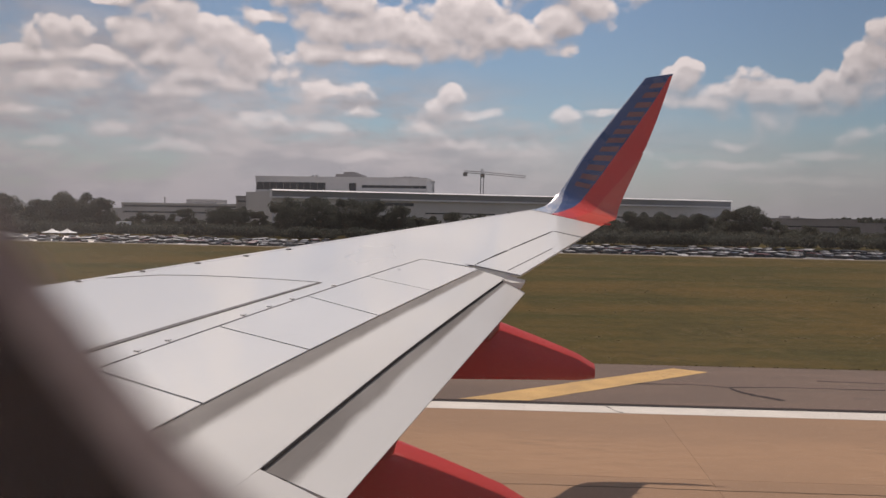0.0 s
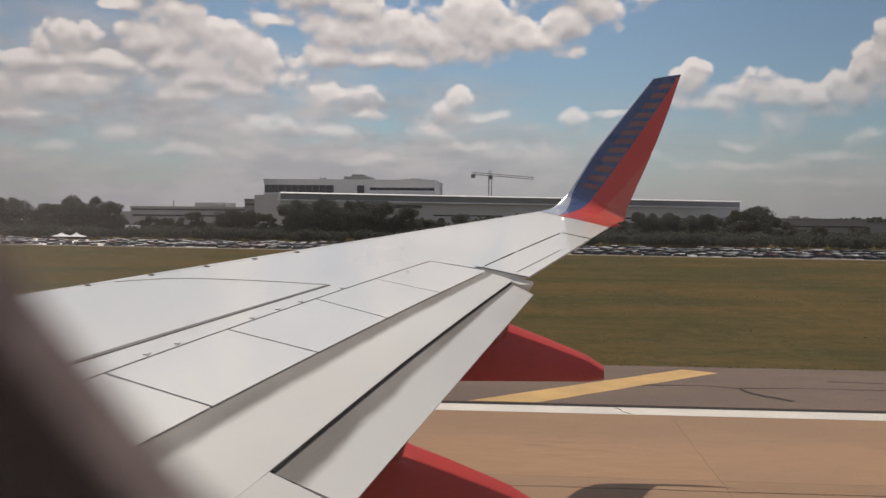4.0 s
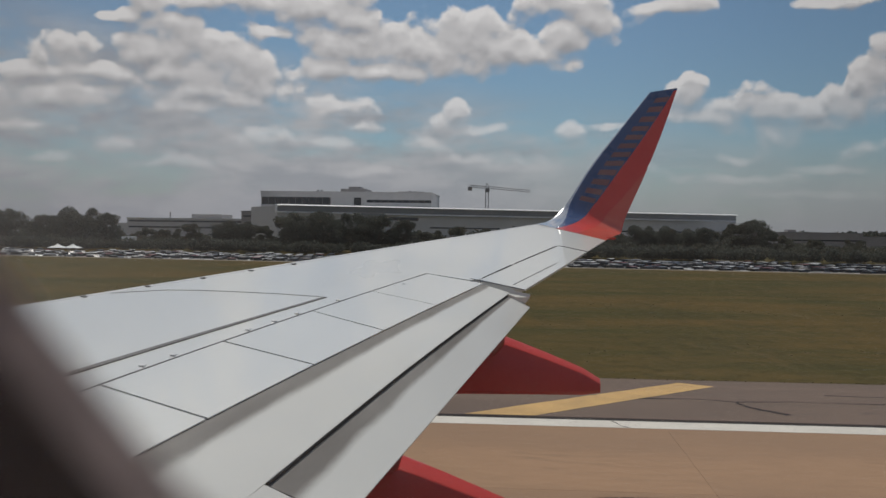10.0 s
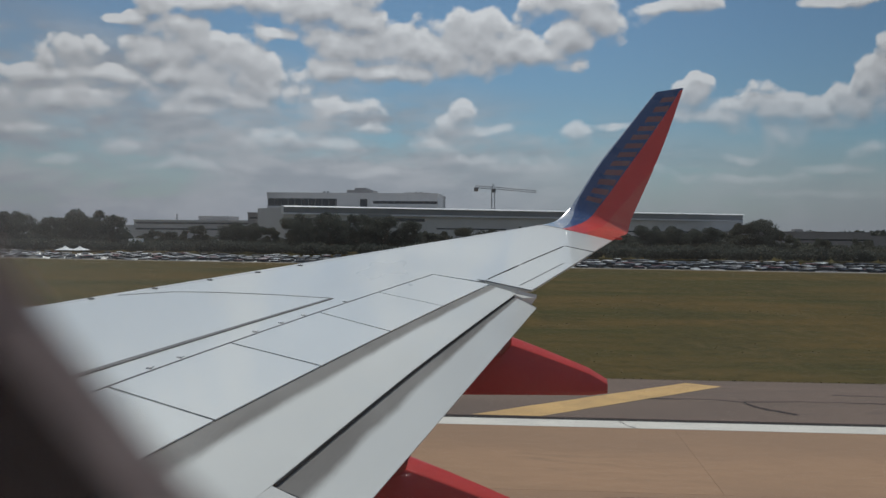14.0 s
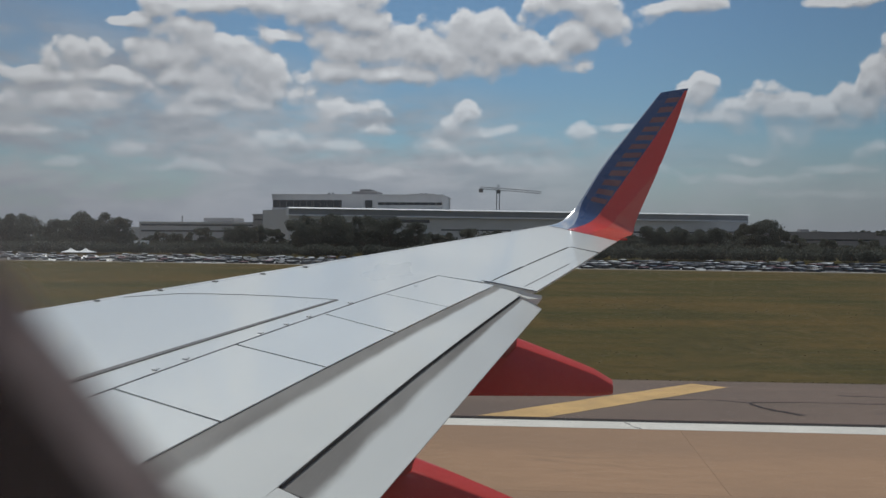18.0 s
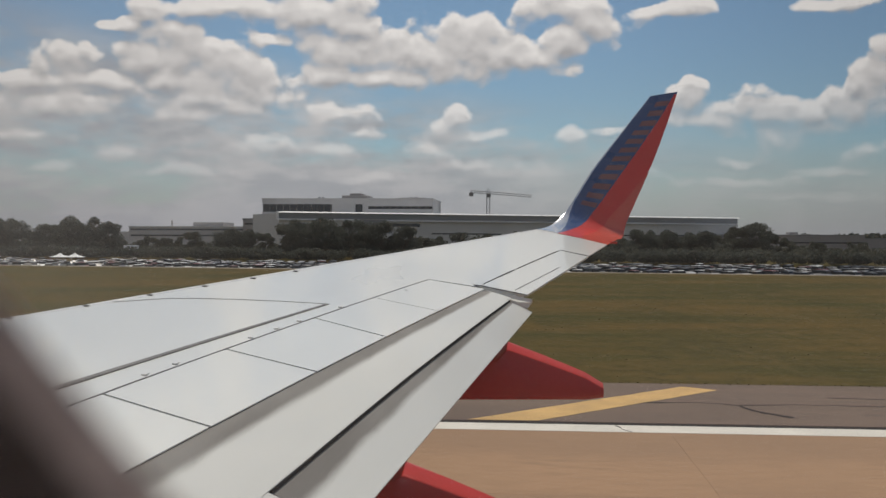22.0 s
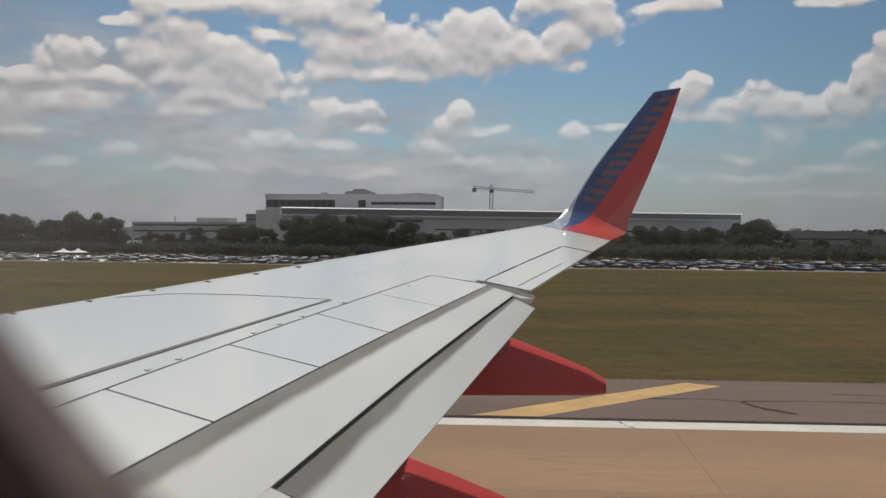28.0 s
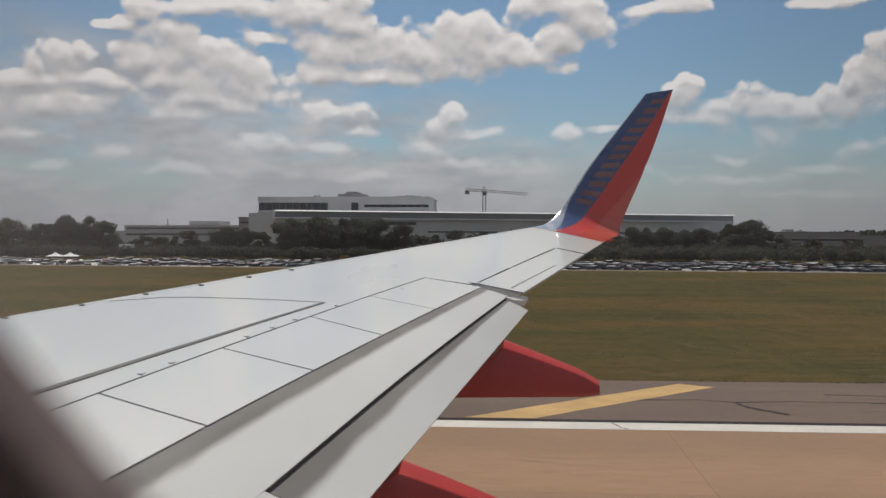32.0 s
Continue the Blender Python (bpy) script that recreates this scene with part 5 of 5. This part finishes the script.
def low_block(name, label, x0, x1, y0, y1, z, bands, material, extras=()):
    b = thing(name, label, "building")
    part("wall", boxes((x0, x1, y0, y1, 0, z), bevel=0.05), material, b)
    part("parapet", boxes((x0 - 0.15, x1 + 0.15, y0 - 0.15, y1 + 0.15, z, z + 0.3)), WHITE_TRIM if material is PRECAST else ROOF_METAL, b)
    for z0, z1 in bands:
        x = x0 + 0.6
        while x < x1 - 1:
            part("window_pane", boxes((x, min(x + 2.6, x1 - 0.5), y0 - 0.06, y0 + 0.05, z0, z1)), DARK_GLASS, b)
            x += 2.7
    for e in extras:
        part("roof_unit", boxes(e, bevel=0.08), PRECAST_GREY, b)
    return b


beyond(office())
beyond(long_hall())
beyond(low_block("office_building", "low pale office wing with two dark window bands", -124.1, -84.0, 310, 335, 6.9, ((5.9, 6.4), (4.0, 4.5)), PRECAST, ((-105.0, -95.0, 316, 328, 7.2, 8.6), (-112.0, -111.6, 315, 315.4, 7.2, 9.2))))
beyond(low_block("office_building", "grey stepped office annexe beside the tall block", -83.0, -70.0, 296, 320, 9.2, ((7.6, 8.1),), PRECAST_GREY, ()))
beyond(low_block("warehouse", "low grey flat-roofed warehouse behind trees", 62.0, 101.5, 300, 330, 4.9, ((2.6, 3.0),), PRECAST_GREY, ((80.0, 86.5, 306, 316, 4.6, 5.3), (82.0, 84.5, 308, 312, 5.3, 6.0))))
beyond(low_block("warehouse", "long low grey shed in the distance", 104.0, 150.0, 330, 350, 3.9, (), PRECAST_GREY, ()))
beyond(low_block("warehouse", "distant low pale warehouse", -210.0, -150.0, 400, 430, 5.6, (), PRECAST, ()))


def tower_crane():
    """Mast and jib of steel lattice."""
    c = thing("tower_crane", "grey steel tower crane standing behind the hall", "crane", at=(-15.4, 520, 0))

    def lattice(a, b, wide, step, rod):
        bm = bmesh.new()
        a, b = Vector(a), Vector(b)
        d = (b - a).normalized()
        u = Vector((0, 1, 0)) if abs(d.y) < 0.9 else Vector((1, 0, 0))
        v = d.cross(u).normalized()
        posts = [(u * sx + v * sy) * wide / 2 for sx in (-1, 1) for sy in (-1, 1)]
        for p in posts:
            tube(bm, tuple(a + p), tuple(b + p), rod, rod, 4)
        n = max(1, int((b - a).length / step))
        for i in range(n):
            p, q = a + (b - a) * i / n, a + (b - a) * (i + 1) / n
            for m1, m2 in ((0, 1), (2, 3), (0, 2), (1, 3)):
                tube(bm, tuple(p + posts[m1]), tuple(q + posts[m2]), rod * 0.7, rod * 0.7, 3)
        return bm

    part("mast", lattice((0, 0, 0), (0, 0, 27.0), 1.6, 1.6, 0.16), CRANE_PAINT, c)
    part("jib", lattice((0.5, 0, 27.4), (22.5, 0, 25.6), 1.1, 1.5, 0.12), CRANE_PAINT, c)
    part("counter_jib", lattice((-0.5, 0, 27.4), (-9.5, 0, 28.0), 1.1, 1.5, 0.13), CRANE_PAINT, c)
    part("counterweight", boxes((-10.0, -7.8, -0.9, 0.9, 25.6, 27.6), bevel=0.1), PRECAST_GREY, c)
    part("cab", boxes((-0.8, 1.3, -1.7, -0.4, 25.0, 27.0), bevel=0.12), CRANE_PAINT, c)
    part("mast_head", lattice((0, 0, 27.0), (0, 0, 29.6), 0.9, 1.3, 0.12), CRANE_PAINT, c)
    return c


beyond(tower_crane())


# canopy and box van in the far part of the car park
def canopy():
    c = thing("canopy_tent", "white canvas canopy with two peaks over the car park", "tent", at=(0, 0, 0))
    for px in (-2.2, 2.2):
        for x in (-1.9, 1.9):
            for y in (-1.9, 1.9):
                part("pole", tube(bmesh.new(), (px + x, y, 0.03), (px + x, y, 2.0), 0.05, 0.05, 6), STEEL, c)
        ring = [(px - 2.2, -2.2, 1.95), (px + 2.2, -2.2, 1.95), (px + 2.2, 2.2, 1.95), (px - 2.2, 2.2, 1.95)]
        mid = [(px - 0.7, -0.7, 2.5), (px + 0.7, -0.7, 2.5), (px + 0.7, 0.7, 2.5), (px - 0.7, 0.7, 2.5)]
        faces = [(i, (i + 1) % 4, 4 + (i + 1) % 4, 4 + i) for i in range(4)] + [(4 + i, 4 + (i + 1) % 4, 8) for i in range(4)] + [(3, 2, 1, 0)]
        part("canvas_roof", mesh_of("canvas_roof", ring + mid + [(px, 0, 3.1)], faces, CANVAS), CANVAS, c)
    return c


tent = canopy()
tent.location = (-76.4 * LAND, 164 * LAND, HOLLOW + 0.03)
tent.scale = (0.95, 0.95, 1.0)


def box_van(x, y, turn):
    v = thing("box_van", "white box van parked by the trees", "van", at=(x, y, ground_level(x, y) + 0.03), turn=turn)
    v.scale = (1.1, 1.1, 1.15)
    part("cargo_box", boxes((-1.2, 3.0, -1.05, 1.05, 0.75, 3.1), bevel=0.05), WHITE_TRIM, v)
    part("cab", loft("van_cab", [[Vector((-2.9, yy, 0.4)), Vector((-2.9, yy, 1.2)), Vector((-2.2, yy, 1.4)), Vector((-1.7, yy, 2.2)), Vector((-1.25, yy, 2.2)), Vector((-1.25, yy, 0.4))] for yy in (-0.95, 0.95)], WHITE_TRIM, smooth=False), WHITE_TRIM, v)
    part("windscreen", boxes((-2.25, -1.6, -0.98, 0.98, 1.5, 2.0)), CAR_GLASS, v)
    for wx in (-2.1, 2.1):
        for wy in (-0.9, 0.9):
            part("wheel", tube(bmesh.new(), (wx, wy - 0.12, 0.38), (wx, wy + 0.12, 0.38), 0.38, 0.38, 12), RUBBER, v)


box_van(-71.4 * LAND, 178.6 * LAND, 80)


# ---------------------------------------------------------------- the rest of the airfield along the runway
HANGAR_BLUE = surface("blue_fascia_paint", (0.03, 0.06, 0.16), 0.5, 0.0, (0.1, 2.0), 0.08)
WATER = surface("lake_water", (0.035, 0.05, 0.06), 0.08, 0.0, (0.02, 0.3), 0.1, bump=0.02)


def hangar(name, label, x0, x1, y0, y1, eave, ridge, material, door, fascia=None):
    """Gabled hall: side walls, low ridged roof, tall door leaves with joints, and a fascia band."""
    h = thing(name, label, "hangar")
    mid = (x0 + x1) / 2
    rows = [[Vector((x0, y, 0)), Vector((x0, y, eave)), Vector((mid, y, ridge)), Vector((x1, y, eave)), Vector((x1, y, 0))] for y in (y0, y1)]
    part("wall", loft("hangar_wall", rows, material, smooth=False), material, h)
    for a, b, sa, sb in ((x0 - 0.6, mid, eave - 0.1, ridge), (mid, x1 + 0.6, ridge, eave - 0.1)):
        rows = [[Vector((a, y, sa + 0.05)), Vector((b, y, sb + 0.05)), Vector((b, y, sb + 0.45)), Vector((a, y, sa + 0.45))] for y in (y0 - 0.6, y1 + 0.6)]
        part("roof", loft("hangar_roof", rows, ROOF_METAL, smooth=False), ROOF_METAL, h)
    d0, d1, top = door
    leaf = (d1 - d0) / 8
    for k in range(8):
        part("door_leaf", boxes((d0 + leaf * k + 0.05, d0 + leaf * (k + 1) - 0.05, y0 - 0.35, y0 - 0.02, 0.1, top), bevel=0.05), METAL_WALL if fascia else DARK_HALL, h)
    if fascia:
        rows = [[Vector((d0, y, top + 0.3)), Vector((d1, y, top + 0.3)), Vector((d1, y, eave - 0.3)), Vector((mid, y, ridge - 0.4)), Vector((d0, y, eave - 0.3))] for y in (y0 - 0.4, y0 - 0.02)]
        part("fascia", loft("fascia", rows, fascia, smooth=False), fascia, h, "dark blue fascia band")
        for x in (mid - 42, mid - 18, mid + 26):
            part("flood_lamp", boxes((x, x + 0.9, y0 - 0.9, y0 - 0.4, top + 0.4, top + 1.0), bevel=0.08), WHITE_TRIM, h)
    return h


def slender_mast(name, label, x, y, height, radius, category, heads=0):
    m = thing(name, label, category, at=(x, y, 0))
    part("shaft", tube(bmesh.new(), (0, 0, 0), (0, 0, height), radius, radius * 0.8, 12), STEEL, m)
    for k in range(heads):
        z = height - 1.0 - 2.6 * k
        for a in range(0, 360, 60):
            c, q = math.cos(radians(a)), math.sin(radians(a))
            ob = part("antenna_panel", boxes((-0.15, 0.15, -0.1, 0.1, -0.9, 0.9), bevel=0.03), PRECAST, m)
            ob.location = (c * 1.3, q * 1.3, z)
        part("antenna_ring", tube(bmesh.new(), (0, 0, z - 0.08), (0, 0, z + 0.08), 1.35, 1.35, 12), STEEL, m)
    return m


def lowered(ob):
    """Stands a thing on the lower land behind the brow."""
    ob.location.z = BEYOND
    return ob


lowered(hangar("hangar", "pale grey maintenance hangar with a dark blue fascia", 245, 385, 412, 480, 16.0, 23.0, METAL_WALL, (258, 372, 15.0), HANGAR_BLUE))
lowered(hangar("hangar", "dark grey stepped hangar with a tall closed door", 165, 244, 382, 440, 19.0, 20.0, DARK_HALL, (200, 240, 16.0)))
lowered(hangar("hangar", "long pale low hangar with a dark doorway", -365, -265, 172, 200, 6.2, 8.2, PRECAST, (-320, -310, 6.0)))
lowered(low_block("warehouse", "pale windowless block with a taller end", -286, -236, 188, 215, 7.2, ((2.0, 4.0),), PRECAST, ((-285.5, -268, 189, 214, 7.5, 11.5),)))
lowered(slender_mast("chimney", "thin dark steel chimney beside the hangar", 392, 440, 34, 0.9, "chimney"))
lowered(slender_mast("antenna_mast", "grey mast with rings of antenna panels", -268, 236, 22, 0.35, "mast", 3))


def hut(x, y):
    """Equipment hut with red and white panels on a slab."""
    h = thing("equipment_hut", "small red and white equipment hut on the grass", "hut", at=(x, y, 0))
    part("slab", boxes((-2.0, 2.0, -1.6, 1.6, 0, 0.2)), PRECAST, h)
    for k in range(4):
        part("panel", boxes((-1.6 + 0.8 * k, -0.81 + 0.8 * k, -1.2, 1.2, 0.2, 2.5), bevel=0.02), RED if k % 2 else WHITE_TRIM, h)
    part("roof", boxes((-1.8, 1.8, -1.4, 1.4, 2.5, 2.65), bevel=0.03), WHITE_TRIM, h)


hut(50, 93)


def taxi_sign(x, y):
    g = thing("taxiway_sign", "black airfield sign board standing on two legs in grass", "sign", "airfield signs", at=(x, y, 0), turn=6)
    part("board", boxes((-0.5, 0.5, -0.1, 0.1, 0.25, 1.25), bevel=0.03), RUBBER, g)
    for dx in (-0.35, 0.35):
        part("leg", boxes((dx - 0.03, dx + 0.03, -0.03, 0.03, 0, 0.25)), STEEL, g)


for x, y in ((48, 33), (196, 35), (60, 34), (-60, 34)):
    taxi_sign(x, y)
flat("lake", [(780, 95), (1900, 140), (1900, 900), (860, 700)], 0.02, WATER, "grey rippled lake beyond the end of the runway", "water", thick=0.02)
woods("far_woods", 700, 1900, 960, 7.0, 12.0, 160, 36, LEAF_DARK, "dark woods on the far shore of the lake")

# ---------------------------------------------------------------- runway slabs, each a piece of its own
SLAB = 6.1
near_me = boxes((-SLAB / 2 + 0.002, SLAB / 2 - 0.002, -2.871, 2.871, -0.02, 0.024))
slab_me = bpy.data.meshes.new("slab")
near_me.to_mesh(slab_me)
near_me.free()
slab_me.materials.append(CONCRETE)
ROWS = [LINE_OUT - 2.871 - 5.75 * i for i in range(8)]
for i in range(-12, 17):
    for j, y in enumerate(ROWS):
        ob = new("slab", slab_me)
        ob.location = (i * SLAB, y, 0)
        ob.parent = runway
low, high = -12.5 * SLAB, 16.5 * SLAB
for a, b in ((-RUN_X, low), (high, RUN_X)):
    part("far_paving", boxes((a, b, ROWS[-1] - 2.87, LINE_OUT, -0.02, 0.024)), CONCRETE, runway)
